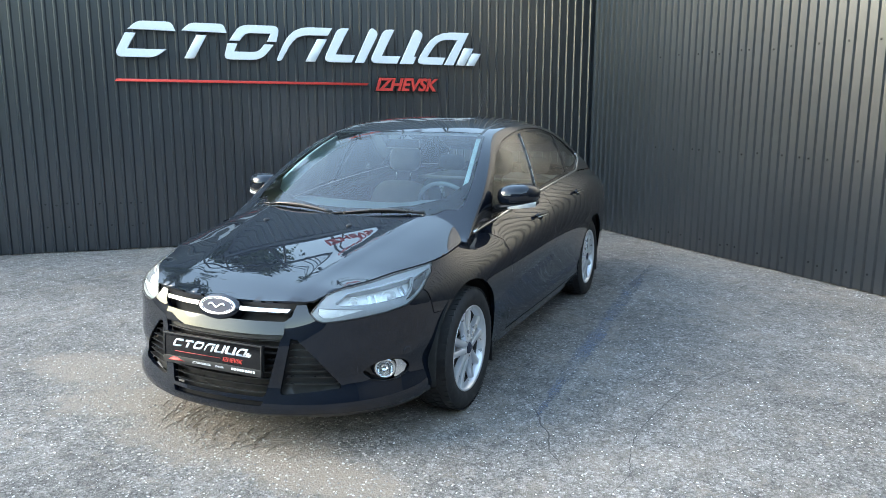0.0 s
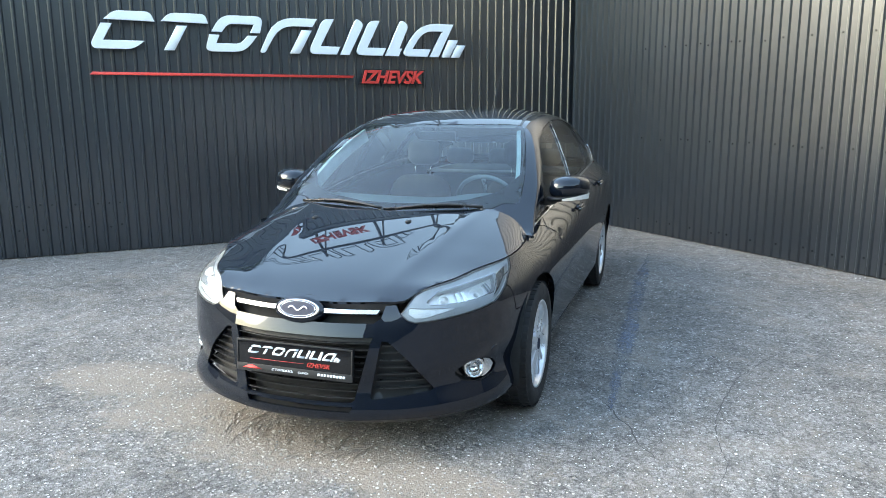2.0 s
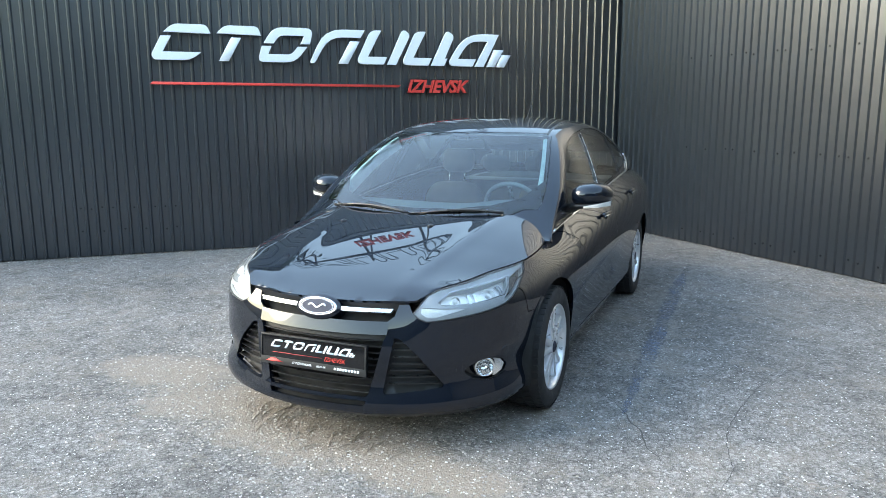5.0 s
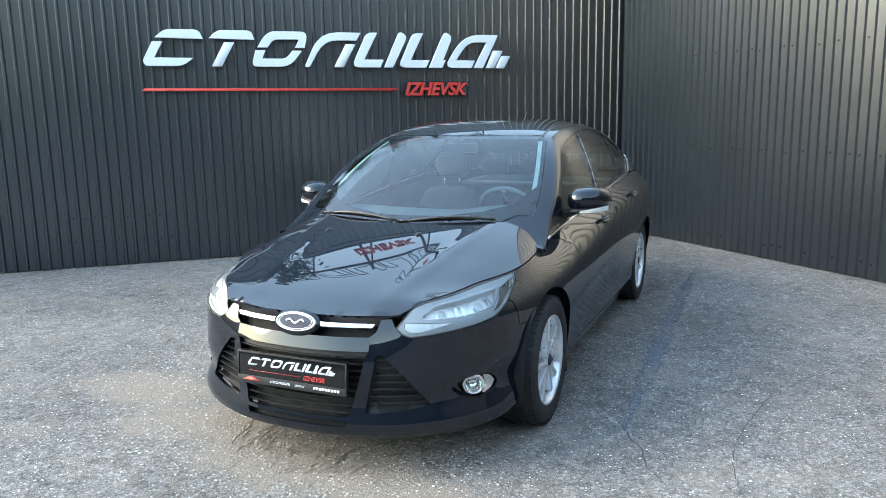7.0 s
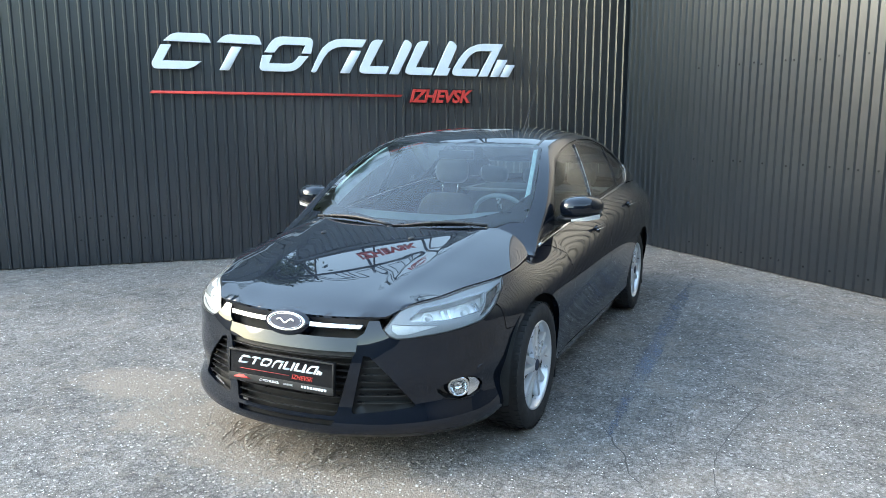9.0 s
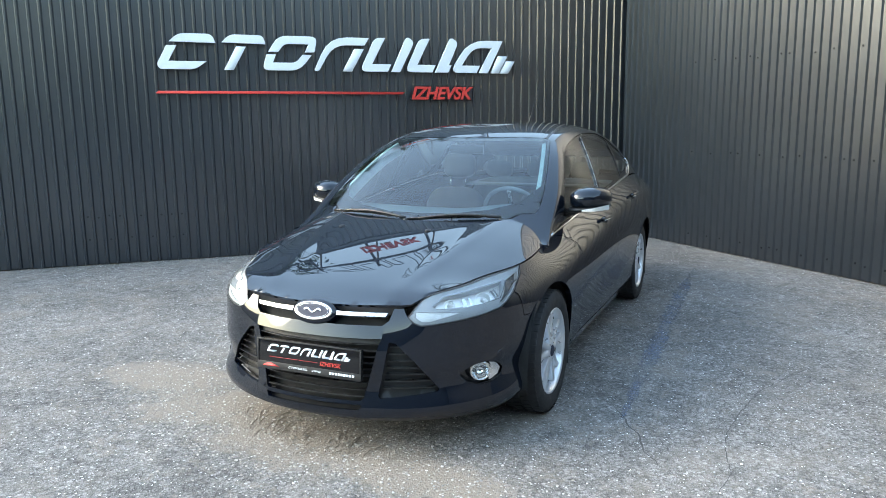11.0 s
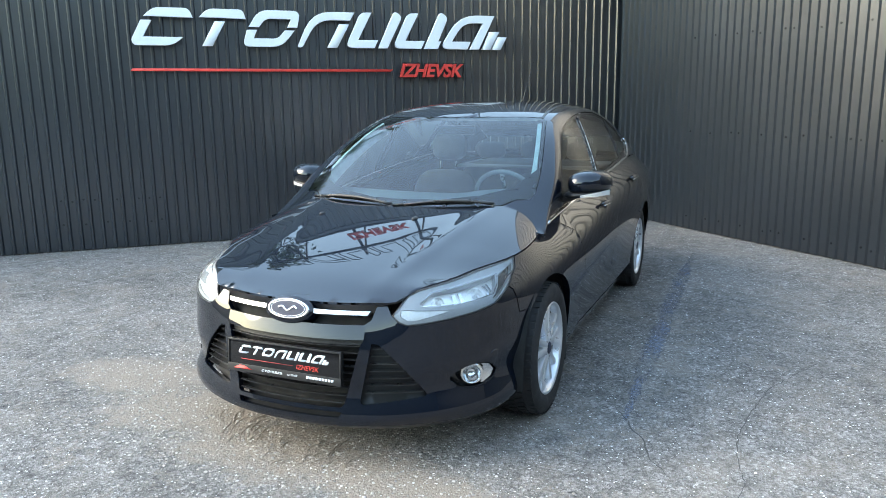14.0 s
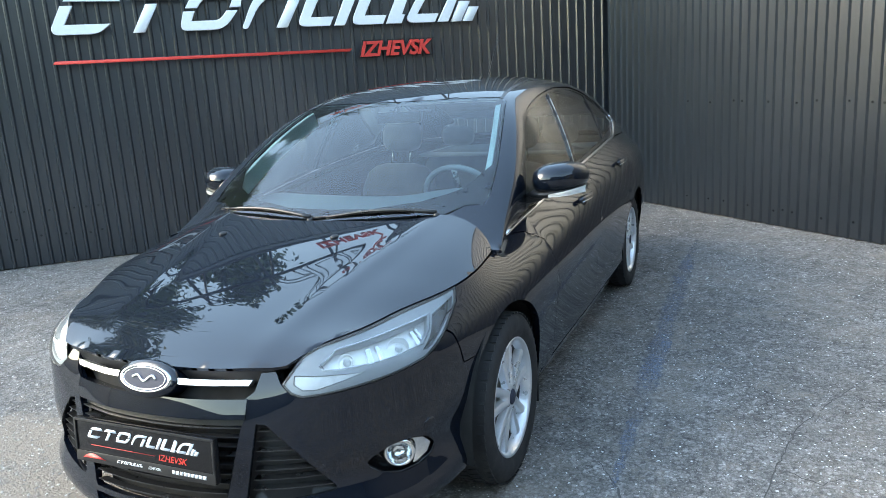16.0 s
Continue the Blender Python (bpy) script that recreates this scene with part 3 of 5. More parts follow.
# front bumper, one half then the other
GRILLE = [(.342, .560), (.329, .535), (.262, .300), (.249, .286)]
SIDE_GRILLE = [(.378, .547), (.408, .543), (.490, .462), (.597, .338), (.593, .327), (.335, .300), (.328, .312)]
FOG = [(.690, .385), (.712, .405), (.745, .420), (.783, .430), (.845, .432), (.905, .415), (.945, .378), (.930, .347), (.87, .331), (.802, .329), (.744, .345)]
FOG = soft_poly(FOG)
SLOT = [(.253, .268), (.240, .246)]


def flip(poly):
    return [(-a, b) for a, b in reversed(poly)]


def bumper():
    seam = [(1.066, .698), (1.086, .645), (1.100, .590)]
    arch_pts = [(a, b) for a, b in circle(SF, AXLE_Z, ARCH + .004, 132, 190)]
    # right half of the outline, from the middle of the bar round to the lower edge
    right = [(.326, .606), (.378, .640), (.400, .690), (.447, .690)] + HEADLIGHT[:8] + seam + arch_pts + [(1.07, BUMPER_LOW + .006), (.85, BUMPER_LOW), (.55, BUMPER_LOW - .002), (.35, .210), (.22, .204)]
    outline = right + flip(right)
    holes = [GRILLE + flip(GRILLE), SIDE_GRILLE, flip(SIDE_GRILLE), FOG, flip(FOG), SLOT + flip(SLOT)]
    return part_mesh("front_bumper", sheet(outline, wall, step=.022, holes=holes, depth=.022, gap=.001), PAINT, car)


front_bumper = bumper()

# wings, doors, rear quarters
S_DOOR1, S_DOOR2, S_DOOR3 = S(.62), S(1.48), S(2.33)
SILL = .215
wing = [(1.050, .7165), (1.168, .773), (1.209, .811)] + top_line(1.216, S(.30), 14, .002) + [(S(.42), float(TOP_Z(S(.42))) - .03), (S(.53), .80), (S(.585), .60), (S(.60), .42), (S(.60), .26), (S(.45), .235)] \
    + circle(SF, AXLE_Z, ARCH, -14, 132, 34) + [(1.103, .592), (1.089, .647), (1.069, .700)]
both("wing", wing, wall, DUSTY_PAINT, step=.028, depth=.03)
door_front = [(S(.30), float(TOP_Z(S(.30))) - .002)] + top_line(S(.36), S(1.43), 14, .002) + [(S(1.445), .80), (S(1.46), .5), (S(1.44), .30), (S(1.42), .262), (S(.60), .262), (S(.60), .42), (S(.585), .60), (S(.53), .80), (S(.42), float(TOP_Z(S(.42))) - .03)]
DOORS_FRONT = both("front_door", door_front, wall, DUSTY_PAINT, step=.035)
door_rear = top_line(S(1.43), S(2.42), 14, .002) + [(S(2.44), .98), (S(2.36), .80), (S(2.25), .66)] + circle(SR, AXLE_Z, ARCH + .035, 128, 180, 12) + [(S(2.26), .262), (S(1.42), .262), (S(1.44), .30), (S(1.46), .5), (S(1.445), .80)]
DOORS_REAR = both("rear_door", door_rear, wall, DUSTY_PAINT, step=.04)
sill = [(S(.42), .25), (S(.60), .259), (S(2.27), .259), (S(2.29), .24), (S(2.27), .185), (S(.43), .185)]
both("sill", sill, wall, PAINT, step=.05)
S_TAIL_LAMP = S(3.22)
quarter = top_line(S(2.42), S(3.30), 10, .002) + [(S(3.28), .95), (S(3.18), .87), (S(3.12), .68)] + [(S(3.10), .62)] + circle(SR, AXLE_Z, ARCH, 28, 180, 34) + [(S(2.29), .26), (S(2.30), .40)] + circle(SR, AXLE_Z, ARCH + .035, 178, 128, 12) + [(S(2.25), .66), (S(2.36), .80), (S(2.44), .98)]
both("rear_quarter", quarter, wall, DUSTY_PAINT, step=.04)
tail_bumper_half = [(S(3.10), .62), (S(3.12), .70), (S(3.18), .74), (S_TAIL, .76), (S_TAIL, .22), (5.1, .24), (S(3.06), .27)] + circle(SR, AXLE_Z, ARCH, 8, 28, 6)
both("rear_bumper", tail_bumper_half, wall, PAINT, step=.05, gap=.0005)
tail_lamp = [(S(3.19), .715), (S(3.12), .77), (S(3.19), .87), (S(3.285), .955), (S(3.30), .995), (4.90, .995), (5.08, .95), (5.08, .77), (4.92, .72)]
both("tail_lamp", tail_lamp, wall, RED_LENS, label="red tail lamp lens", step=.04)
boot_half = [(5.085, .765), (5.085, .955), (4.90, .998), (S(3.305), .998), *top_line(S(3.30), S_TAIL, 8, .001), (S_TAIL, .765)]
both("boot_lid_rear", boot_half, wall, PAINT, step=.05, gap=.0005)

# dark shell added behind the panels against light through gaps, open at the wheels
for flip_ in (False, True):
    shell = [(1.36, .70)] + [p for p in circle(SF, AXLE_Z, ARCH + .03, 100, -17, 16)] + [(S(2.2), .20), *circle(SR, AXLE_Z, ARCH + .03, 197, -17, 20), (S_TAIL, .22), (S_TAIL, 1.05)] + top_line(S_TAIL - .01, 1.42, 50, .03) + [(1.36, .78)]
    part_mesh("light_block_shell", sheet(shell, wall, step=.07, depth=0, lift=-.02, mirror=flip_), DARK, car, "dark shell added behind the panels to block light")

# bonnet
edge = [(float(p[0]) - .0005, float(p[1])) for p in _EDGE if -.70 < p[1] < .24][::4]
front_edge = [(x, -.850 + .060 * (abs(x) / .44) ** 2.6) for x in np.linspace(0, .443, 12)]
rear_edge = [(.755, .262), (.700, .285), (.655, .296), (.60, .272), (.50, .195), (.40, .155), (.25, .132), (.0, .118)]
half_hood = front_edge[1:] + edge + rear_edge[:-1]
hood_outline = [front_edge[0]] + half_hood + [rear_edge[-1]] + [(-a, b) for a, b in reversed(half_hood)]
bonnet_part = part_mesh("bonnet", sheet(hood_outline, bonnet, step=.028, depth=.010, gap=.0015), PAINT, car)
# black occluder strip, added to close the view under the bonnet's front edge
lip_half = [(x, y + .005) for x, y in front_edge[1:-1]]
lip_outline = [(0, front_edge[0][1] + .005)] + lip_half + [(.40, -.70), (-.40, -.70)] + [(-a, b) for a, b in reversed(lip_half)]
part_mesh("bonnet_occluder", sheet(lip_outline, bonnet, step=.03, depth=.045, lift=-.009, gap=0), BLACK, bonnet_part, "black occluder strip added under the bonnet's front edge")
# added blocking plate: keeps light from leaking out round the bonnet
part_mesh("bonnet_light_block", sheet(inset_poly(hood_outline, .012).tolist(), bonnet, step=.06, depth=0, lift=-.03), DARK, car, "dark plate added under the bonnet to block light")


# greenhouse
def top(a, b):
    """The windscreen and roof by x and y."""
    a, b = np.broadcast_arrays(np.asarray(a, float), np.asarray(b, float))
    rail = RAIL(b)
    r = np.clip(np.abs(a) / rail[..., 0], 0, 1.05)
    zm = ROOF_Z(b)
    return np.stack([a, b, zm - (zm - rail[..., 1]) * r ** 2.8], -1)


def rail_x(y, q):
    return float(house(y, q)[0])


def roof_front(x):
    return .957 + .07 * (abs(x) / .5) ** 2.2


GLASS_Q, DITCH_Q = 1.108, 1.157
ys = np.linspace(.31, .995, 14)
ws_half = [(rail_x(y, GLASS_Q), float(y)) for y in ys]
ws_low = [(.60, .288), (.48, .190), (.3, .128), (.0, .105)]
ws_top = [(x, roof_front(x) - .004) for x in np.linspace(.50, .06, 7)]
right_side = ws_low[::-1][1:] + ws_half + ws_top
windscreen_outline = [(0, .105)] + right_side + [(0, roof_front(0) - .004)] + [(-a, b) for a, b in reversed(right_side)]
WINDSCREEN = part_mesh("windscreen", sheet(windscreen_outline, top, step=.05, depth=.006), GLASS, car, "clear laminated windscreen")
# black printed border round the glass
band_in = [(0, .225)] + [(x, .225 + .16 * (x / .57) ** 3) for x in (.2, .4, .5, .555)] + [(rail_x(y, GLASS_Q) - .026, float(y)) for y in ys[4:]] + [(x, roof_front(x) - .045) for x in (.45, .3, .15)]
band_in = band_in + [(0, .912)] + [(-a, b) for a, b in reversed(band_in[1:])]
part_mesh("glass_border", sheet(windscreen_outline, top, step=.05, depth=0, holes=[band_in], gap=.006, lift=-.005), TRIM, car, "black printed glass border")

roof_side = [(rail_x(y, DITCH_Q), float(y)) for y in np.linspace(1.035, 2.40, 22)]
roof_half = [(x, roof_front(x)) for x in np.linspace(.06, .49, 7)] + roof_side
roof_outline = [(0, roof_front(0))] + roof_half + [(.3, 2.36), (0, 2.345)] + [(-.3, 2.36)] + [(-a, b) for a, b in reversed(roof_half)]
part_mesh("roof", sheet(roof_outline, top, step=.05, depth=.01), PAINT, car)
back_half = [(.3, 2.366)] + [(rail_x(y, DITCH_Q), float(y)) for y in np.linspace(2.41, 2.98, 10)] + [(.35, 3.03)]
back_outline = [(0, 2.351)] + back_half + [(0, 3.05)] + [(-a, b) for a, b in reversed(back_half)]
part_mesh("rear_window", sheet(back_outline, top, step=.06, depth=.006), GLASS, car, "tinted rear window")

# pillars and roof rails: strips between glass, doors and roof
YQ = (1, .45)
pillar = [(.10, 1.05), (.10, 1.34), (.20, 1.34), (.285, 1.22), (.305, 1.13)] + [(float(y), GLASS_Q) for y in np.linspace(.36, .99, 9)] + [(1.01, DITCH_Q)] + [(float(y), DITCH_Q - .004) for y in np.linspace(1.05, 3.02, 22)] \
    + [(3.06, .9), (3.09, .4), (3.10, .01), (2.44, .01), (2.58, .235), (2.72, .42), (2.66, .61), (2.47, .79), (2.27, .89), (1.95, .935), (1.6, .935), (1.25, .912), (1.0, .885), (.78, .865), (.62, .76), (.50, .45), (.42, .05), (.30, .02), (.16, .02), (.12, .6)]
both("roof_pillar", pillar, house, PAINT, stretch=YQ, step=.03, gap=.0008)
WIN_F = [(.555, .07), (.585, .45), (.67, .71), (.80, .82), (1.0, .84), (1.25, .868), (1.425, .88), (1.325, .06)]
WIN_R = [(1.40, .06), (1.505, .885), (1.70, .90), (1.95, .895), (2.225, .85), (2.10, .09)]
WIN_Q = [(2.145, .11), (2.265, .84), (2.45, .755), (2.62, .585), (2.675, .44), (2.58, .29), (2.40, .175)]
frame_out = [(.30, .02), (2.44, .012), (2.578, .238), (2.716, .42), (2.657, .607), (2.468, .787), (2.268, .886), (1.95, .931), (1.6, .931), (1.25, .908), (1.002, .881), (.783, .86), (.625, .756), (.506, .45), (.425, .05)]
both("window_frame", frame_out, house, GLOSS_BLACK, stretch=YQ, step=.05, holes=[WIN_F, WIN_R, WIN_Q], lift=-.004, label="gloss black window frame")
for nm, poly in (("front_side_window", WIN_F), ("rear_side_window", WIN_R), ("quarter_window", WIN_Q)):
    both(nm, poly, house, SIDE_GLASS, stretch=YQ, step=.07, depth=.004, lift=-.007, gap=-.004, label="tinted side glass")


# boot deck
def deck(x, y):
    x, y = np.broadcast_arrays(np.asarray(x, float), np.asarray(y, float))
    ss = np.linspace(S(2.9), S_TAIL, 160)
    E_ = wall(ss, TOP_Z(ss))
    r = np.clip(np.abs(x) / np.maximum(np.interp(y, E_[:, 1], E_[:, 0]), .05), 0, 1.1)
    ze = np.interp(y, E_[:, 1], E_[:, 2])
    return np.stack([x, y, ze + .035 * (1 - r ** 2.5)], -1)


dk = [(.66, 3.06), (.69, 3.14), (.68, 3.30), (.60, 3.42), (.40, 3.50), (.2, 3.535)]
part_mesh("boot_lid", sheet([(0, 3.05)] + dk + [(0, 3.55)] + [(-a, b) for a, b in reversed(dk)], deck, step=.06, depth=.01), PAINT, car)



# ---- the car's details ----
def normal_at(surface, a, b):
    h = 1e-3
    n = np.cross(surface(a + h, b) - surface(a - h, b), surface(a, b + h) - surface(a, b - h))
    n = Vector(n.tolist()).normalized()
    p = Vector(surface(a, b).tolist())
    return p, (n if n.dot(p - Vector((0, 1.3, .75))) > 0 else -n)


def facing(p, n, up=Vector((0, 0, 1))):
    """A pose at p with x along the normal n."""
    y = up.cross(n).normalized()
    z = n.cross(y)
    return Matrix(((n.x, y.x, z.x, p.x), (n.y, y.y, z.y, p.y), (n.z, y.z, z.z, p.z), (0, 0, 0, 1)))


FLIP = Matrix.Diagonal((-1, 1, 1, 1))


def two(name, build, material, parent=car, label="", **more):
    """One part built for the left side and its mirror image for the right. parent: one, or a pair."""
    made = []
    for k in (0, 1):
        bm = build()
        if k:
            bm.transform(FLIP)
            bmesh.ops.reverse_faces(bm, faces=bm.faces[:])
        made.append(part(name, bm, material, parent[k] if isinstance(parent, (list, tuple)) else parent, label, **more))
    return made


def pair(name, outline, material, parents, label="", surface=wall, **more):
    return [part_mesh(name, sheet(outline, surface, mirror=bool(k), **more), material, parents[k], label) for k in (0, 1)]


# headlights: a lens over a silver housing with two reflector bowls
lens_top = top_line(1.209, .545, 24, .0015) + [(.508, .706)]
lamp_outline = HEADLIGHT + lens_top
LAMP_GREY = simple("grey_lamp_housing", (.34, .36, .37), .35, .0, vary=.08)
LAMP_SILVER = simple("bright_lamp_reflector", (.93, .93, .91), .2, .25, vary=.06, scale=60, bump=.25)
housings = both("headlight", lamp_outline, wall, LAMP_GREY, step=.03, depth=.0, lift=-.050, label="headlight with silver reflectors under a clear lens")
pair("lamp_seal", [(a, b) for a, b in lamp_outline], BLACK, housings, step=.03, depth=.012, lift=-.002, gap=0,
     holes=[inset_poly(lamp_outline, .0035).tolist()])
pair("lens", inset_poly(lamp_outline, .002).tolist(), LENS, housings, step=.03, depth=.004, gap=0, label="clear lens")
# grey surround with the reflector's window in it, dark outer bezel, milky lower light bar
CLUSTER = [(.580, .704), (.636, .737), (.70, .743), (.754, .746), (.90, .756), (1.031, .766), (.985, .734), (.93, .706), (.818, .696), (.736, .691), (.643, .689), (.59, .691)]
BEZEL = [(1.050, .765), (1.180, .793), (1.135, .760), (1.032, .721), (.948, .686), (.930, .690), (.990, .724)]
BAR = [(.499, .682), (.642, .677), (.715, .672), (.637, .653), (.567, .637), (.523, .638), (.496, .656)]
inner = inset_poly(lamp_outline, .0045).tolist()
pair("surround", inner, LAMP_GREY, housings, step=.025, depth=.030, lift=-.010, gap=0, holes=[CLUSTER, BEZEL, BAR])
pair("reflector_tray", CLUSTER, LAMP_SILVER, housings, step=.02, depth=0, lift=-.046, gap=-.004, label="bright reflector tray")
pair("bezel", BEZEL, GLOSS_BLACK, housings, step=.03, depth=.0, lift=-.036, gap=-.004, label="dark outer bezel")
pair("position_light", BAR, simple("milky_light_bar", (.80, .81, .80), .25), housings, step=.02, depth=.012, lift=-.017, label="milky white light bar")
for k in (0, 1):
    bm = tube([tuple(wall(s_, z_) + np.array([0, .012, -.004])) for s_, z_ in CLUSTER], .0022, 6, closed=True)
    if k:
        bm.transform(FLIP)
        bmesh.ops.reverse_faces(bm, faces=bm.faces[:])
    part("tray_edge", bm, CHROME, housings[k], "thin bright edge")
for s_, z_, r_ in ((.672, .715, .022), (.868, .724, .032)):
    p, n = normal_at(wall, s_, z_)
    axis = (n + Vector((-.10, -.8, 0))).normalized()

    def bowl(m=facing(p - n * .040, axis), r=r_):
        bm = lathe([(-.035, .008), (-.03, r * .45), (-.015, r * .8), (.006, r), (.010, r + .003), (.004, r + .005)], 28)
        bm.transform(m)
        return bm

    def bulb(m=facing(p - n * .040, axis), r=r_):
        bm = lathe([(-.03, .010), (.0, .012), (.008, .010), (.012, .001)], 14)
        bm.transform(m)
        return bm
    two("reflector", bowl, LAMP_SILVER, housings)
    two("bulb", bulb, WHITE_LENS, housings)
# facets between the bowls
for s_, w_, z0, z1 in ((.752, .011, .694, .740), (.790, .009, .693, .742), (.945, .009, .714, .754), (.968, .007, .726, .757)):
    pair("reflector_facet", [(s_ - w_, z0), (s_ + w_, z0), (s_ + w_ * 1.6, z1), (s_ - w_ * .4, z1)], CHROME, housings, step=.015, depth=.008, lift=-.036)

# upper grille: near-black backing for the mouth's shade, two chrome bars, oval emblem
mouth = [(.405, .712), (.384, .640), (.328, .600)]
mouth_part = part_mesh("upper_grille", sheet(mouth + flip(mouth), wall, step=.04, depth=0, lift=-.05), DARK, car, "near-black backing sheet for the shade in the upper grille mouth")
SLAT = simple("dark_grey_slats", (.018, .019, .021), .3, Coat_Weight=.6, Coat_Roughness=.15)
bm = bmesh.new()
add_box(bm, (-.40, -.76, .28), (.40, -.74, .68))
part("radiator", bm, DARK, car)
MESH = simple("black_grille_mesh", (.010, .010, .010), .4, bump=.6)
for sg in (1, -1):
    bar_poly = [(.095, .654), (.362, .652), (.378, .671), (.095, .674)]
    part_mesh("grille_bar", sheet(bar_poly, wall, step=.03, depth=.03, lift=.006, mirror=sg < 0), SATIN, mouth_part, "satin chrome bar")
# edge of the bonnet's underside and the body-coloured bar below the mouth are part of the bumper
bar_low = [(.352, .616), (.346, .562)]


def brow(s_, z_):
    """The body-coloured bar leans back towards the upper mouth."""
    return wall(s_, z_) + np.stack([np.zeros_like(np.asarray(s_, float)), (np.asarray(z_, float) - .562) * .10, np.zeros_like(np.asarray(z_, float))], -1)


part_mesh("bumper_bar", sheet(bar_low + flip(bar_low), brow, step=.03, depth=.05, lift=.005, gap=0), PAINT, car)

EMBLEM = simple("emblem_grey_blue", (.035, .04, .06), .55, .0, Specular_IOR_Level=.2)


def ellipse_plate(a, b, profile, n=40):
    """An oval plate: (offset outwards, share of the oval) rings."""
    bm = bmesh.new()
    rings = [[bm.verts.new((x, a * f * math.cos(2 * math.pi * k / n), b * f * math.sin(2 * math.pi * k / n))) for k in range(n)] for x, f in profile]
    for u_, w in zip(rings, rings[1:]):
        for k in range(n):
            bm.faces.new((u_[k], u_[(k + 1) % n], w[(k + 1) % n], w[k]))
    bm.faces.new(rings[-1])
    bmesh.ops.recalc_face_normals(bm, faces=bm.faces[:])
    return bm


p0, n0 = normal_at(wall, 0.0, .662)
EM = facing(p0 + n0 * .004, (n0 + Vector((0, -.1, .1))).normalized())
emblem = part("emblem_holder", ellipse_plate(.116, .057, [(-.05, 1.0), (0, 1.0), (.006, .96), (.007, .5)]), PAINT, mouth_part, "black emblem holder")
emblem.matrix_local = EM
rim_ = part("emblem", ellipse_plate(.100, .042, [(.0, 1.0), (.010, 1.0), (.014, .95), (.013, .90), (.010, .87)]), CHROME, emblem, "oval chrome emblem rim with grey-blue field")
field = part("emblem_field", ellipse_plate(.100, .042, [(.0105, .90), (.0125, .6), (.013, .2)]), EMBLEM, emblem)
inner_ring = part("emblem_ring", tube([(.0125, .081 * math.cos(t), .032 * math.sin(t)) for t in [2 * math.pi * k / 36 for k in range(36)]], .0012, 6, closed=True), CHROME, emblem)
stroke = [(.014, .045 - .09 * t, .010 * math.sin(t * 9.5) * (1 - .3 * t)) for t in [k / 30 for k in range(31)]]
part("emblem_stroke", tube(stroke, .0042, 6), CHROME, emblem, "plain chrome wave")

# lower grille: slats across a backing sheet coloured near-black for shade
low_back = part_mesh("lower_grille", sheet([(.358, .575), (.262, .268)] + flip([(.358, .575), (.262, .268)]), wall, step=.05, depth=0, lift=-.06), DARK, car, "near-black backing sheet for the shade in the lower grille mouth")


def grille_half(z):
    return .340 - (.560 - z) * (.340 - .262) / .26


for z_ in (.535, .507, .479, .451, .423, .392, .362, .332, .303):
    w_ = grille_half(z_) - .004
    poly = [(w_, z_ - .003), (w_, z_ + .003)]
    part_mesh("slat", sheet(poly + flip(poly), wall, step=.04, depth=.03, lift=-.006), SLAT, low_back)
mesh_strip = [(.333, .537), (.341, .560)]
part_mesh("grille_mesh", sheet(mesh_strip + flip(mesh_strip), wall, step=.03, depth=0, lift=-.02), MESH, low_back)
slot_back = part_mesh("lower_slot", sheet([(.285, .282), (.265, .215)] + flip([(.285, .282), (.265, .215)]), wall, step=.05, depth=0, lift=-.035), DARK, car, "near-black backing sheet for the shade in the bumper slot")
side_grilles = both("side_grille", SIDE_GRILLE, wall, BLACK, step=.03, depth=0, lift=-.045, gap=-.008, label="black side grille")
for z_ in (.524, .494, .463, .433, .402, .372, .342):
    hi_ = np.interp(z_, [.327, .338, .462, .543], [.593, .597, .490, .408]) - .003
    lo_ = np.interp(z_, [.300, .547], [.335, .378]) + .003
    pair("slat", [(lo_, z_ - .003), (hi_, z_ - .003), (hi_, z_ + .003), (lo_, z_ + .003)], SLAT, side_grilles, step=.03, depth=.03, lift=-.010)

# fog lamps
fog_wells = both("fog_lamp", FOG, wall, GLOSS_BLACK, step=.03, depth=0, lift=-.05, gap=-.01, label="round fog lamp with chrome ring")
fp, fn = normal_at(wall, .808, .386)
FOG_M = facing(fp - fn * .012, (fn + Vector((0, -.75, 0))).normalized())


def fog_ring():
    bm = lathe([(-.03, .036), (.006, .037), (.010, .040), (.010, .046), (.004, .049), (-.03, .050)], 32)
    bm.transform(FOG_M)
    return bm


def fog_glass():
    bm = lathe([(.004, .037), (.010, .030), (.013, .018), (.014, .001)], 28)
    bm.transform(FOG_M)
    return bm


def fog_bowl():
    bm = lathe([(-.001, .036), (-.02, .028), (-.03, .012), (-.032, .001)], 28)
    bm.transform(FOG_M)
    return bm


two("chrome_ring", fog_ring, CHROME, fog_wells)
two("fog_lens", fog_glass, LENS, fog_wells)
two("fog_reflector", fog_bowl, CHROME, fog_wells)
pair("chrome_cover", [(.845, .427), (.895, .414), (.932, .380), (.918, .354), (.87, .339), (.848, .340), (.862, .362), (.866, .39), (.858, .412)], CHROME, fog_wells, "chrome cover", step=.02, depth=.02, lift=-.006)


def fog_arm():
    return tube([tuple(wall(s_, z_) + np.array([0, -.001, 0])) for s_, z_ in ((.702, .376), (.735, .349), (.80, .333), (.865, .335), (.922, .350), (.940, .376))], .0022, 6)


two("lower_edge", fog_arm, GLOSS_BLACK, fog_wells)
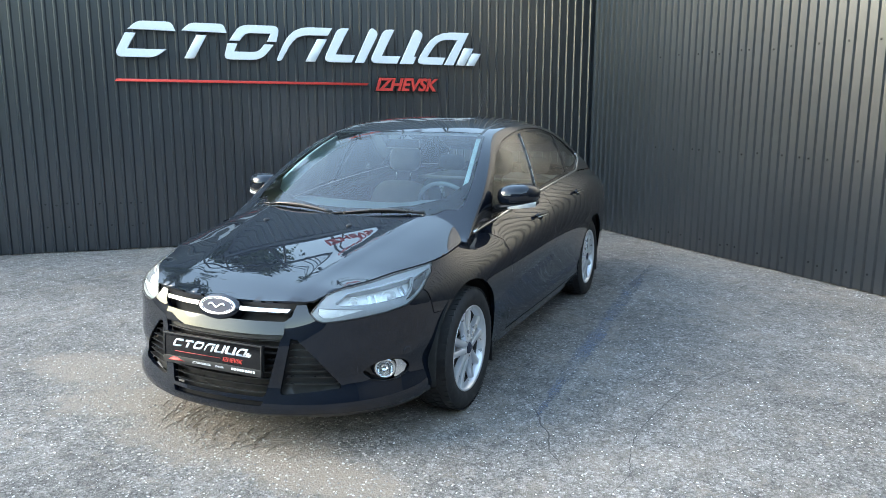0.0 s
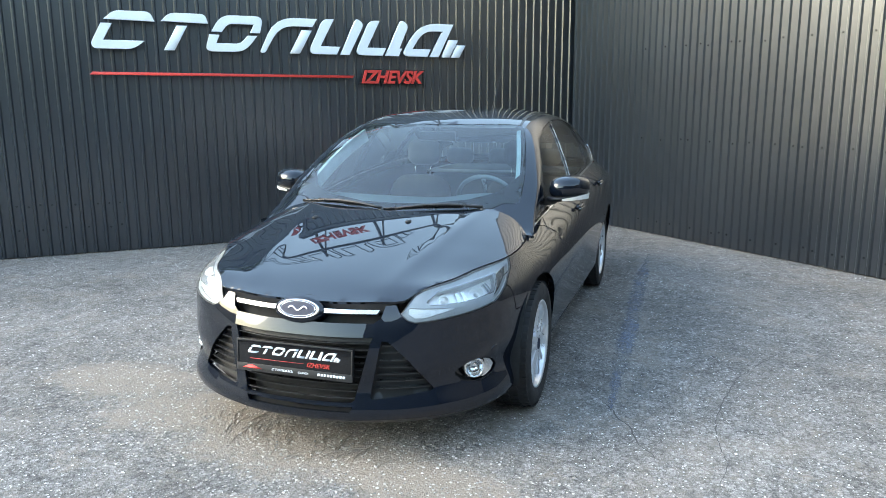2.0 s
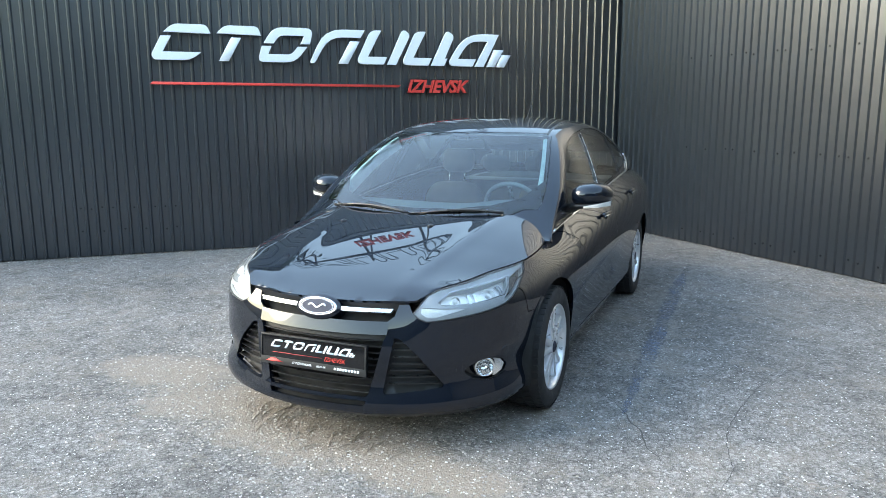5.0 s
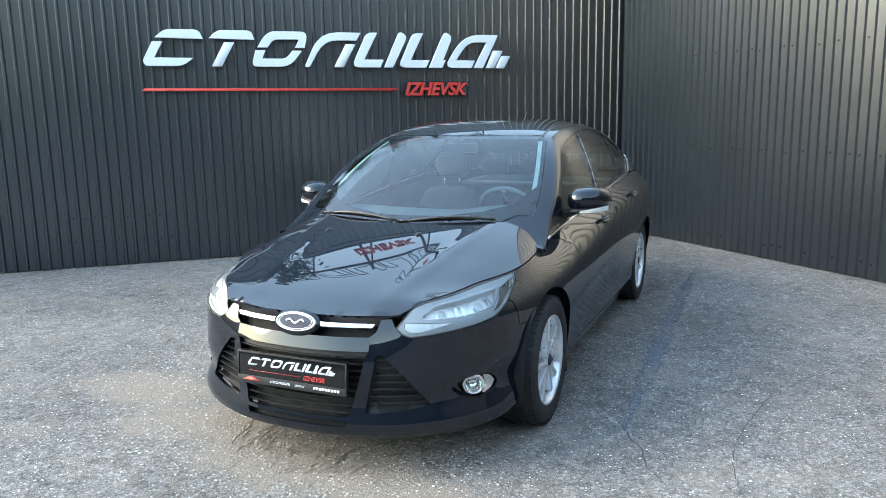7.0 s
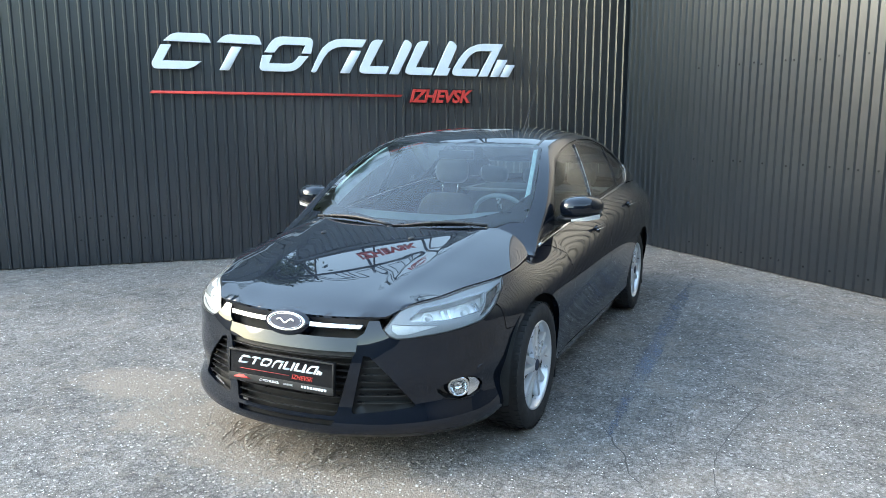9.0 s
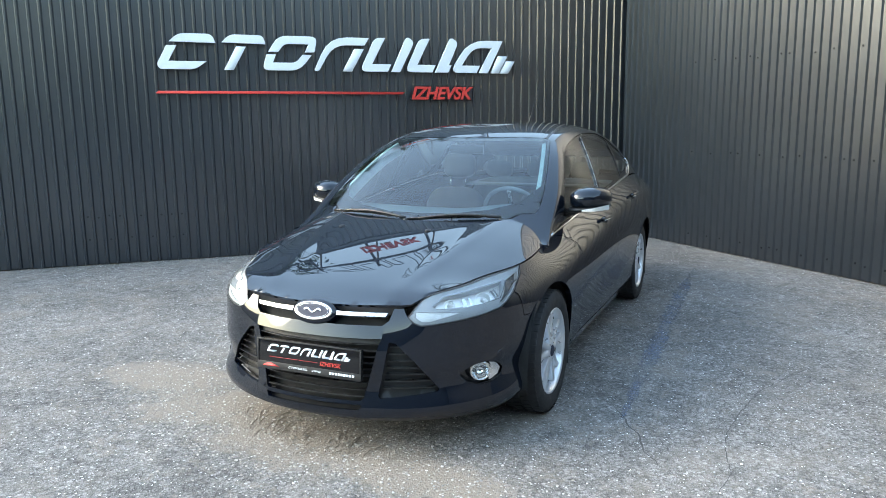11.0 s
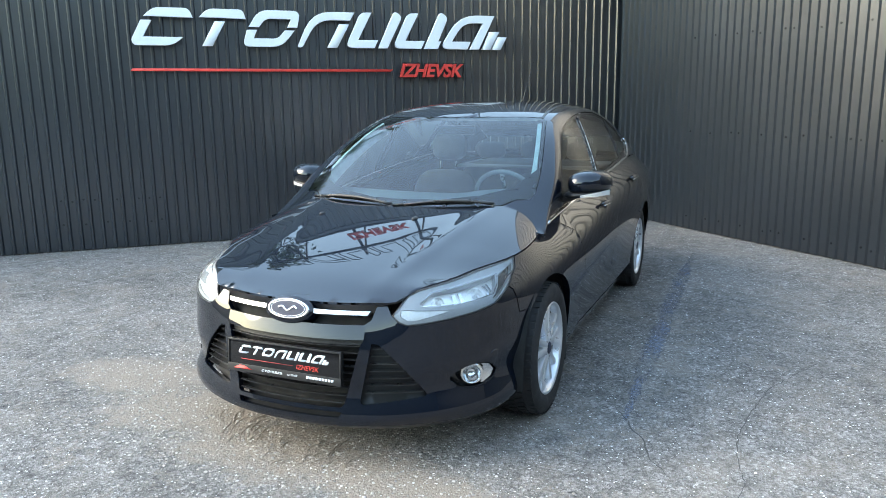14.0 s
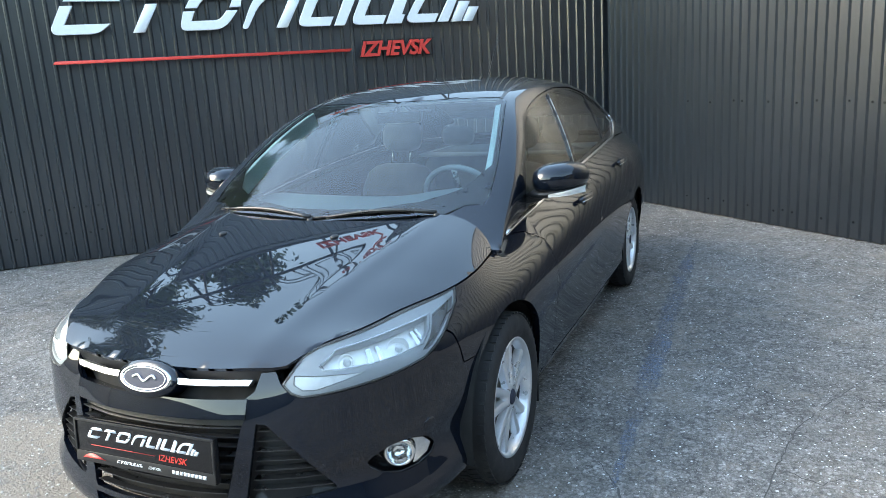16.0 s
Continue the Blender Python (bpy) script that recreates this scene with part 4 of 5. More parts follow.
# round tow cap and its groove
for k in (0, 1):
    cp, cn = normal_at(wall, .917, .447)
    bm = lathe([(-.004, .027), (.0006, .0255), (.0012, .024), (.0015, .001)], 28)
    bm.transform(facing(cp, cn))
    if k:
        bm.transform(FLIP)
        bmesh.ops.reverse_faces(bm, faces=bm.faces[:])
    part("bumper_cap", bm, PAINT, front_bumper)
# lower lip
lip = [(1.06, BUMPER_LOW + .003), (.85, BUMPER_LOW - .003), (.55, BUMPER_LOW - .005), (.35, .207), (.22, .201)]
lip_low = [(1.03, .188), (.55, .178), (.22, .174)]
part_mesh("lower_lip", sheet(lip[::-1] + lip_low + flip(lip[::-1] + lip_low), wall, step=.04, depth=.03, lift=-.004), BLACK, front_bumper, "unpainted black lower lip")


# licence plate with a dealer's board
def plate():
    holder = thing("number_plate_holder", "black dealer number plate board with pale strips on the bumper", "plate",
                   at=CAR_AT @ pose(-.004, -.940, .457, 90 - 5, 0, 0))
    bm = bmesh.new()
    add_box(bm, (-.275, -.070, -.02), (.275, .070, .002), .004)
    part("board", bm, GLOSS_BLACK, holder, angle=30)
    bm = bmesh.new()
    for lo_, hi_ in (((-.275, .062, .002), (.275, .070, .006)), ((-.275, -.070, .002), (.275, -.036, .005)), ((-.275, -.036, .002), (-.268, .062, .006)), ((.268, -.036, .002), (.275, .062, .006))):
        add_box(bm, lo_, hi_, .0015)
    part("rim", bm, BLACK, holder, angle=30)
    k = .445 / 4.31
    for outline, radii in STRIPS:
        o2 = [(x * k - .225, y * .365 / 4.31 + .010) for x, y in rounded(outline, radii, 3)]
        part("pale_strip", extruded([(x, (y - .010) * 1.1 + .010) for x, y in o2], .0012, pose(0, 0, .002)), SILVER_SIGN, holder)
        o3 = [(x * .105 / 4.31 - .105, y * .105 / 4.31 - .056) for x, y in rounded(outline, radii, 2)]
        part("pale_strip", extruded(o3, .0008, pose(0, 0, .005)), SILVER_SIGN, holder)
    part("red_line", extruded([(-.21, -.0135), (.05, -.0135), (.05, -.012), (-.21, -.012)], .001, pose(0, 0, .002)), RED_SIGN, holder)
    c = bpy.data.curves.new("letters", "FONT")
    c.body, c.size, c.extrude, c.shear = "IZHEVSK", .028, .0005, .28
    ob = new("letters", c)
    me = bpy.data.meshes.new_from_object(ob.evaluated_get(bpy.context.evaluated_depsgraph_get()))
    bpy.data.objects.remove(ob)
    me.materials.clear()
    small = me.copy()
    me.transform(pose(.062, -.024, .003))
    part_mesh("red_letters", me, RED_SIGN, holder)
    small.transform(pose(.022, -.056, .0055) @ Matrix.Diagonal((.46, .42, 1, 1)))
    part_mesh("small_letters", small, SILVER_SIGN, holder)
    for k_ in range(9):
        x_ = .115 + k_ * .0145
        part("pale_mark", extruded([(x_, -.057), (x_ + .011, -.057), (x_ + .012, -.046), (x_ + .001, -.046)], .0008, pose(0, 0, .005)), SILVER_SIGN, holder)
    swoosh = [(-.245, -.056), (-.15, -.056), (-.175, -.048), (-.195, -.041), (-.215, -.041), (-.235, -.050)]
    part("red_mark", extruded(swoosh, .0008, pose(0, 0, .005)), RED_SIGN, holder)
    return holder


plate()


# wheels
# barrel and disc coloured dark to put shade into the gaps between spokes
BARREL = simple("shaded_barrel", (.05, .05, .052), .6, .0, vary=.2)


def wheel(name, x, y, side, turn):
    w = new(name)
    w.parent = car
    w["label"] = "silver alloy wheel with five double spokes and black tyre"
    w.matrix_local = pose(x, y, .318, 0, 0, 0 if side > 0 else 180) @ pose(0, 0, 0, turn)
    # tyre: x points outwards
    R, r = .318, .220
    prof = [(-.095, r), (-.103, r + .03), (-.100, R - .03), (-.090, R - .010), (-.06, R - .001), (0, R), (.06, R - .001), (.085, R - .010),
            (.097, R - .028), (.102, R - .055), (.100, r + .03), (.094, r + .012), (.088, r + .001)]
    tyre = part("tyre", lathe(prof, 64), RUBBER, w, "black rubber tyre")
    bm = bmesh.new()
    for k in range(56):
        a = 2 * math.pi * k / 56
        m = pose(0, 0, 0, math.degrees(a), 0, 0)
        for x0, x1, off in ((-.088, -.05, 0), (-.042, -.004, 1.6), (.004, .042, 3.2), (.05, .088, 0)):
            m2 = pose(0, 0, 0, math.degrees(a) + off, 0, 0) @ pose((x0 + x1) / 2, 0, R, 0, 0, 18 if off else 8)
            add_box(bm, (-(x1 - x0) / 2, -.0125, -.006), ((x1 - x0) / 2, .0125, .0045 - (.006 if abs(x0 + x1) > .1 else 0)), 0, m2)
    part("tread", bm, RUBBER, tyre, smooth=False)
    # rim
    rim_prof = [(.05, .200), (.078, .207), (.088, .213), (.093, .221), (.089, .2235), (.080, .221)]
    rim = part("rim", lathe(rim_prof, 64), ALLOY, w, "silver alloy rim")
    part("barrel", lathe([(-.09, .205), (-.085, .212), (.02, .196), (.052, .2005)], 64), BARREL, rim, "inner barrel coloured dark for the shade between the spokes")
    for k in range(5):
        for sgn in (-1, 1):
            bm = bmesh.new()
            # a spoke: a bevelled bar that widens and dips to the rim
            rows = []
            for f in np.linspace(0, 1, 7):
                rad = .040 + f * .167
                off = sgn * (.0170 + .020 * f + .012 * f * f)
                half = .0135 + .003 * f
                front = .086 - .006 * math.sin(f * math.pi) - .010 * f * f + .0
                rows.append([(front - .030, off - half * 1.25, rad), (front - .004, off - half, rad), (front, off - half * .55, rad), (front, off + half * .55, rad), (front - .004, off + half, rad), (front - .030, off + half * 1.25, rad)])
            vs = [[bm.verts.new(q) for q in row] for row in rows]
            for u_, w_ in zip(vs, vs[1:]):
                for j in range(5):
                    bm.faces.new((u_[j], u_[j + 1], w_[j + 1], w_[j]))
                bm.faces.new((u_[5], u_[0], w_[0], w_[5]))
            bmesh.ops.recalc_face_normals(bm, faces=bm.faces[:])
            bm.transform(pose(0, 0, 0, 72 * k, 0, 0))
            part("spoke", bm, ALLOY, rim, angle=35)
    part("hub", lathe([(.03, .060), (.072, .058), (.082, .050), (.085, .034), (.080, .031), (.080, .001)], 40), ALLOY, rim)
    part("hub_cap", lathe([(.078, .030), (.086, .029), (.089, .024), (.090, .001)], 32), EMBLEM, rim, "grey-blue hub cap")
    for k in range(5):
        bm = lathe([(.075, .010), (.082, .010), (.084, .008), (.084, .001)], 6)
        a = radians(72 * k + 36)
        bm.transform(Matrix.Translation((0, .045 * math.sin(a), .045 * math.cos(a))))
        part("wheel_nut", bm, STEEL, rim, smooth=False)
    part("brake_disc", lathe([(.0, .06), (.0, .138), (.012, .138), (.012, .06)], 40), BARREL, w, "grey brake disc")
    # near-black disc added for the shade deep in the wheel
    part("wheel_back", lathe([(-.03, .203), (-.032, .001)], 32), DARK, w)
    bm = bmesh.new()
    add_box(bm, (-.02, -.05, .09), (.03, .05, .15), .006)
    bm.transform(pose(0, 0, 0, -100))
    part("brake_caliper", bm, BLACK, w)
    return w


wheel("wheel", .772, .0, 1, 3)
wheel("wheel", .762, 2.648, 1, 40)
wheel("wheel", -.772, .0, -1, 25)
wheel("wheel", -.762, 2.648, -1, 0)


# wheel arch liners and mud flaps
def liner(y, side):
    bm = bmesh.new()
    n = 26
    rows = []
    for x_ in (.845, .53):
        rows.append([bm.verts.new((side * x_, y + .388 * math.cos(radians(-12 + 204 * k / n)), AXLE_Z + .388 * math.sin(radians(-12 + 204 * k / n)))) for k in range(n + 1)])
    for k in range(n):
        bm.faces.new((rows[0][k], rows[0][k + 1], rows[1][k + 1], rows[1][k]))
    bm.faces.new(rows[1])
    return bm


def flap(y, z0, z1, side):
    bm = bmesh.new()
    add_box(bm, (.665, y, z0), (.845, y + .012, z1), .004)
    bm.transform(pose(0, 0, 0))
    if side < 0:
        bm.transform(FLIP)
        bmesh.ops.reverse_faces(bm, faces=bm.faces[:])
    return bm


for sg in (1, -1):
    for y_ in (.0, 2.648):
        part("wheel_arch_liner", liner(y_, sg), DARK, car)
        part("mud_flap", flap(y_ + .372, .13, .36, sg), BLACK, car, "black rubber mud flap", angle=30)

# underbody
bm = bmesh.new()
add_box(bm, (-.55, -.72, .20), (.55, 3.38, .23))
part("underbody", bm, DARK, car)


# door mirrors
def mirror_shell():
    bm = bmesh.new()
    bmesh.ops.create_uvsphere(bm, u_segments=32, v_segments=18, radius=1)
    for v in bm.verts:
        x, y, z = v.co
        # squarer than a ball, flat at the back where the glass sits
        f = (abs(x) ** 3 + abs(y) ** 2.2 + abs(z) ** 2.6) ** (-1 / 2.6)
        x, y, z = x * f, y * f, z * f
        y = min(y, .25)
        taper = 1 - .16 * max(0, x) ** 1.5
        v.co = (.889 + .112 * x, .676 + .115 * y - .02 * (1 - x * x) + .03 * x, 1.042 + .066 * z * taper + .006 * x)
    return bm


def mirror_lower():
    bm = bmesh.new()
    bmesh.ops.create_uvsphere(bm, u_segments=24, v_segments=12, radius=1)
    for v in bm.verts:
        x, y, z = v.co
        f = (abs(x) ** 3 + abs(y) ** 2.5 + abs(z) ** 3) ** (-1 / 2.8)
        x, y, z = x * f, y * f, z * f
        y = min(y, .3)
        v.co = (.876 + .117 * x, .678 + .108 * y - .018 * (1 - x * x) + .028 * x, .986 + .021 * z + .012 * x)
    return bm


def mirror_arm():
    bm = bmesh.new()
    add_box(bm, (.70, .596, .935), (.82, .716, .975), .014)
    for v in bm.verts:
        v.co.z += (v.co.x - .76) * .22
    return bm


def mirror_indicator():
    bm = bmesh.new()
    rows = []
    for k in range(13):
        t = k / 12
        x = .866 + .133 * t
        y = .678 - .118 - .018 * (1 - ((x - .876) / .117) ** 2) + .028 * (x - .876) / .117 + (.095 * max(0, t - .45) ** 1.6 * 1.6)
        z = .980 + .016 * t
        h = .006 + .008 * t
        rows.append([bm.verts.new(q) for q in ((x, y, z - h), (x, y - .004, z), (x, y, z + h))])
    for a_, b_ in zip(rows, rows[1:]):
        for j in range(2):
            bm.faces.new((a_[j], b_[j], b_[j + 1], a_[j + 1]))
    bmesh.ops.solidify(bm, geom=bm.faces[:], thickness=.006)
    bmesh.ops.recalc_face_normals(bm, faces=bm.faces[:])
    return bm


mirrors = two("door_mirror", mirror_shell, PAINT, car, "black door mirror with white indicator strip")
two("mirror_base", mirror_lower, BLACK, mirrors)
two("mirror_arm", mirror_arm, BLACK, mirrors, angle=35)
two("indicator", mirror_indicator, WHITE_LENS, mirrors, "white indicator strip")


def mirror_glass():
    bm = bmesh.new()
    bmesh.ops.create_circle(bm, cap_ends=True, segments=24, radius=1)
    for v in bm.verts:
        v.co = (.891 + .095 * v.co.x, .709 + .028 * v.co.x, 1.04 + .052 * v.co.y)
    return bm


two("mirror_glass", mirror_glass, CHROME, mirrors)


# door handles: a near-black disc for the cup's shade, a grip bar across it
def handle_bar(y0, y1, z, d0=.012, d1=.032):
    pts = []
    for k in range(11):
        f = k / 10
        y_ = y0 + (y1 - y0) * f
        p, n = normal_at(wall, S(y_), z + .006 * f)
        pts.append(tuple(p + n * (d0 + (d1 - d0) * math.sin(math.pi * min(1, max(0, f))) ** .5)))
    bm = tube(pts, .0105, 10)
    return bm


def handle_cup_shade(y0, y1, z):
    bm = bmesh.new()
    p, n = normal_at(wall, S((y0 + y1) / 2), z - .004)
    bmesh.ops.create_uvsphere(bm, u_segments=20, v_segments=10, radius=1)
    m = facing(p, n)
    for v in bm.verts:
        v.co = m @ Vector((v.co.x * .004, v.co.y * .05, v.co.z * .024))
    return bm


for doors, y0, y1, z_ in ((DOORS_FRONT, 1.07, 1.27, .857), (DOORS_REAR, 2.0, 2.22, .917)):
    two("handle_cup_shade", lambda y0=y0, y1=y1, z_=z_: handle_cup_shade(y0 + .03, y1 - .04, z_), DARK, doors)
    two("door_handle", lambda y0=y0, y1=y1, z_=z_: handle_bar(y0, y1, z_), PAINT, doors, "black door handle")
    two("handle_trim", lambda y0=y0, y1=y1, z_=z_: tube([tuple(Vector(q) + Vector((.001, 0, 0))) for q in [normal_at(wall, S(y0 + (y1 - y0) * f), z_ - .010)[0] + normal_at(wall, S(y0 + (y1 - y0) * f), z_)[1] * (.014 + .020 * math.sin(math.pi * f) ** .5) for f in np.linspace(.05, .95, 9)]], .003, 6), CHROME, doors)

# chrome strip along the waist, up to the rear window's tip
def waist_strip():
    pts = []
    for y_, q_ in [(y_, .012) for y_ in np.linspace(.29, 2.36, 40)] + [(2.44, .045), (2.51, .13), (2.59, .235), (2.66, .33), (2.705, .41), (2.695, .48), (2.67, .54)]:
        p, n = normal_at(house, y_, q_)
        pts.append(p + n * .001)
    bm = tube(pts, .0085, 10)
    return bm


two("chrome_waist_strip", waist_strip, CHROME, car, "bright chrome strip under the windows")
# pillar trims between the side windows
for poly in ([(1.338, .045), (1.385, .045), (1.488, .892), (1.438, .892)],):
    both("centre_pillar_trim", poly, house, GLOSS_BLACK, stretch=YQ, step=.05, depth=.003, lift=-.001)
both("pillar_glint", [(1.337, .05), (1.343, .05), (1.444, .89), (1.437, .89)], house, SATIN, stretch=YQ, step=.05, depth=.004, lift=.002, label="thin bright window edge")
# black gutters along the roof
for sg in (0, 1):
    gut = [(float(y_), DITCH_Q + .012) for y_ in np.linspace(1.02, 2.44, 14)] + [(float(y_), DITCH_Q - .014) for y_ in np.linspace(2.44, 1.02, 14)]
    part_mesh("roof_gutter", sheet(gut, house, stretch=YQ, step=.05, depth=.006, lift=.0015, gap=0, mirror=bool(sg)), TRIM, car, "black roof gutter strip")

# cowl under the windscreen
cowl = [(0, .07), (.3, .09), (.5, .15), (.62, .25), (.655, .28), (.64, .35), (.60, .31), (.48, .22), (.3, .165), (0, .145)]
both("cowl", cowl, top, BLACK, step=.04, depth=.01, lift=-.012, gap=0, label="black plastic cowl under the windscreen")


# wipers
def on_glass(x, y, lift):
    q = top(x, y)
    return (float(q[0]), float(q[1]) - lift * .5, float(q[2]) + lift * .85)


def wiper(x0, y0, x1, y1):
    w = part("wiper", tube([on_glass(x0 + (x1 - x0) * f, y0 + (y1 - y0) * f, .014 + .014 * math.sin(math.pi * f)) for f in np.linspace(0, 1, 12)], .010, 8, taper=.006), TRIM, car, "black windscreen wiper")
    part("wiper_blade", tube([on_glass(x0 + (x1 - x0) * f, y0 + (y1 - y0) * f + .012, .005) for f in np.linspace(.25, 1.15, 14)], .005, 6), TRIM, w)
    p = on_glass(x0, y0, .02)
    bm = lathe([(-.03, .013), (-.012, .013), (-.008, .009), (-.008, .001)], 16, "z")
    bm.transform(Matrix.Translation(p))
    part("wiper_spindle", bm, TRIM, w)


wiper(.50, .222, .02, .168)
wiper(-.06, .168, -.52, .226)

# washer nozzles on the bonnet
for x_ in (-.365, .171):
    bm = bmesh.new()
    bmesh.ops.create_uvsphere(bm, u_segments=14, v_segments=8, radius=1)
    q = bonnet(x_, -.03)
    for v in bm.verts:
        v.co = (q[0] + v.co.x * .016, q[1] + v.co.y * .022, q[2] + v.co.z * .010)
    part("washer_nozzle", bm, BLACK, car)

# aerial
part("aerial", tube([(0, 2.26, 1.435), (0.0, 2.42, 1.60), (.0, 2.57, 1.765)], .004, 8, taper=.0015), TRIM, car, "thin black roof aerial")
part("aerial_base", lathe([(0, .03), (.012, .026), (.03, .012), (.032, .001)], 18, "z"), TRIM, car).matrix_local = pose(0, 2.26, float(ROOF_Z(2.26)) - .004, -15)


# ---- inside the car ----
def blob(name, lo, hi, power, material, parent, m=None, label=""):
    """A cushion: a rounded box."""
    bm = bmesh.new()
    bmesh.ops.create_uvsphere(bm, u_segments=24, v_segments=14, radius=1)
    c = [(a + b) / 2 for a, b in zip(lo, hi)]
    h = [(b - a) / 2 for a, b in zip(lo, hi)]
    for v in bm.verts:
        f = sum(abs(q) ** power for q in v.co) ** (-1 / power)
        v.co = Vector([c[i] + h[i] * v.co[i] * f for i in range(3)])
    if m is not None:
        bm.transform(m)
    return part(name, bm, material, parent, label)


def seat(x, y):
    s_ = blob("seat", (-.25, -.25, .30), (.25, .28, .47), 4, CLOTH, car, label="grey cloth seat")
    s_.matrix_local = pose(x, y, 0)
    back = blob("backrest", (-.24, -.07, 0), (.24, .07, .62), 4, CLOTH, s_, pose(0, .28, .40, -20))
    blob("headrest", (-.125, -.05, 0), (.125, .05, .19), 3.5, CLOTH, back, pose(0, .515, 1.055, -12))
    for dx in (-.06, .06):
        part("headrest_post", tube([(dx, .48, .97), (dx, .515, 1.08)], .006, 8), CHROME, back)
    return s_


seat(.37, 1.18)
seat(-.37, 1.18)
rear_seat = blob("rear_bench", (-.62, -.25, .32), (.62, .25, .50), 5, CLOTH, car, label="grey cloth rear bench")
rear_seat.matrix_local = pose(0, 2.15, 0)
blob("backrest", (-.62, -.07, 0), (.62, .07, .58), 5, CLOTH, rear_seat, pose(0, .26, .45, -22))
for dx in (-.38, 0, .38):
    blob("headrest", (-.12, -.045, 0), (.12, .045, .14), 3.5, CLOTH, rear_seat, pose(dx, .48, .99, -15))
# dashboard: a curved shelf from the glass to the fascia
bm = bmesh.new()
rows = []
for k in range(15):
    x_ = -.66 + 1.32 * k / 14
    prof = [(.22, .93), (.42, .985), (.62, 1.005), (.72, .995), (.775, .95), (.78, .80), (.70, .60), (.68, .42)]
    hood_ = .035 * math.exp(-((x_ - .37) / .17) ** 2)
    rows.append([bm.verts.new((x_, y_ + .10 * (abs(x_) / .66) ** 2, z_ - .05 + (hood_ if .6 < y_ < .78 and z_ > .9 else 0))) for y_, z_ in prof])
for a_, b_ in zip(rows, rows[1:]):
    for j in range(len(a_) - 1):
        bm.faces.new((a_[j], b_[j], b_[j + 1], a_[j + 1]))
bmesh.ops.recalc_face_normals(bm, faces=bm.faces[:])
dash = part("dashboard", bm, DASH, car, "dark dashboard, coloured paler for the haze behind the windscreen")
WHEEL_M = pose(.345, .87, .91, -62, 0, 0)
# the rim's grey puts the sky's highlight into the dark leather's colour
sw = part("steering_wheel", tube([(.185 * math.cos(t), .185 * math.sin(t), 0) for t in [2 * math.pi * k / 40 for k in range(40)]], .015, 10, closed=True), simple("highlit_wheel_leather", (.30, .31, .32), .2, Coat_Weight=1.0), car, "dark leather steering wheel, coloured grey for its sky highlight")
sw.matrix_local = WHEEL_M
blob("wheel_hub", (-.075, -.06, -.03), (.075, .06, .02), 3, DASH, sw)
for a in (10, 170, 270):
    part("wheel_spoke", tube([(0, 0, -.01), (.18 * math.cos(radians(a)), .18 * math.sin(radians(a)), 0)], .014, 8), SATIN, sw)
# headliner, cabin floor, rear shelf, inner mirror
lin_half = [(x_, roof_front(x_) + .02) for x_ in np.linspace(.06, .48, 6)] + [(rail_x(y_, DITCH_Q) - .02, float(y_)) for y_ in np.linspace(1.12, 2.36, 10)]
part_mesh("headliner", sheet([(0, .98)] + lin_half + [(0, 2.35)] + [(-a, b) for a, b in reversed(lin_half)], top, step=.08, depth=0, lift=-.03), BEIGE, car, "pale grey headliner")
bm = bmesh.new()
add_box(bm, (-.70, .3, .24), (.70, 3.0, .27))
add_box(bm, (-.62, 2.45, .93), (.62, 3.02, .95))
add_box(bm, (-.09, .75, .27), (.09, 1.5, .56), .03)
part("cabin_floor", bm, DASH, car)
bm = bmesh.new()
add_box(bm, (-.12, .93, 1.275), (.12, .955, 1.335), .012)
im = part("inner_mirror", bm, TRIM, car, angle=35)
part("mirror_stalk", tube([(0, .945, 1.33), (0, .95, 1.375)], .012, 8), TRIM, im)
both("pillar_inner_trim", [(.38, 1.08), (.6, 1.08), (.97, 1.08), (.98, .92), (.75, .88), (.5, .6)], house, BEIGE, stretch=YQ, step=.06, depth=0, lift=-.02, label="pale inner pillar trim")
# edge of the inner trim behind the windscreen's sides, light put into its colour
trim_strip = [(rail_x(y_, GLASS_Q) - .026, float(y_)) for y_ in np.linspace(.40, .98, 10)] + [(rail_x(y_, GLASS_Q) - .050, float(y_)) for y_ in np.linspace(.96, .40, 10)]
both("windscreen_side_trim", trim_strip, top, simple("lit_inner_trim", (.78, .84, .81), .6), step=.04, depth=.075, lift=-.014, gap=0, label="inner trim behind the windscreen edge, coloured pale as if lit")


# ---- the yard ----
def ground_strip(name, pts, width, material, label, category, z=.004, rag=.3, seed=1):
    """A thin uneven strip on the ground."""
    rnd = random.Random(seed)
    pts = [Vector((*p, 0)) for p in pts]
    fine = []
    for a, b in zip(pts, pts[1:]):
        n = max(2, int((b - a).length / .03))
        side = Vector((-(b - a).y, (b - a).x, 0)).normalized()
        for k in range(n):
            fine.append(a.lerp(b, k / n) + side * rnd.gauss(0, width * rag))
    fine.append(pts[-1])
    verts, faces = [], []
    for i, p in enumerate(fine):
        d = (fine[min(i + 1, len(fine) - 1)] - fine[max(i - 1, 0)]).normalized()
        side = Vector((-d.y, d.x, 0))
        w = width * (.6 + .8 * rnd.random()) * min(1, .25 + 3 * min(i, len(fine) - 1 - i) / len(fine)) / 2
        verts += [tuple(p + side * w + Vector((0, 0, z))), tuple(p - side * w + Vector((0, 0, z)))]
        if i:
            faces.append((2 * i - 2, 2 * i - 1, 2 * i + 1, 2 * i))
    ob = part_mesh(name, mesh_of(name, verts, faces, False), material)
    return tagged(ob, label, category, kind="structure")


CRACK = simple("crack_dirt", (.07, .068, .064), .95, vary=.3)
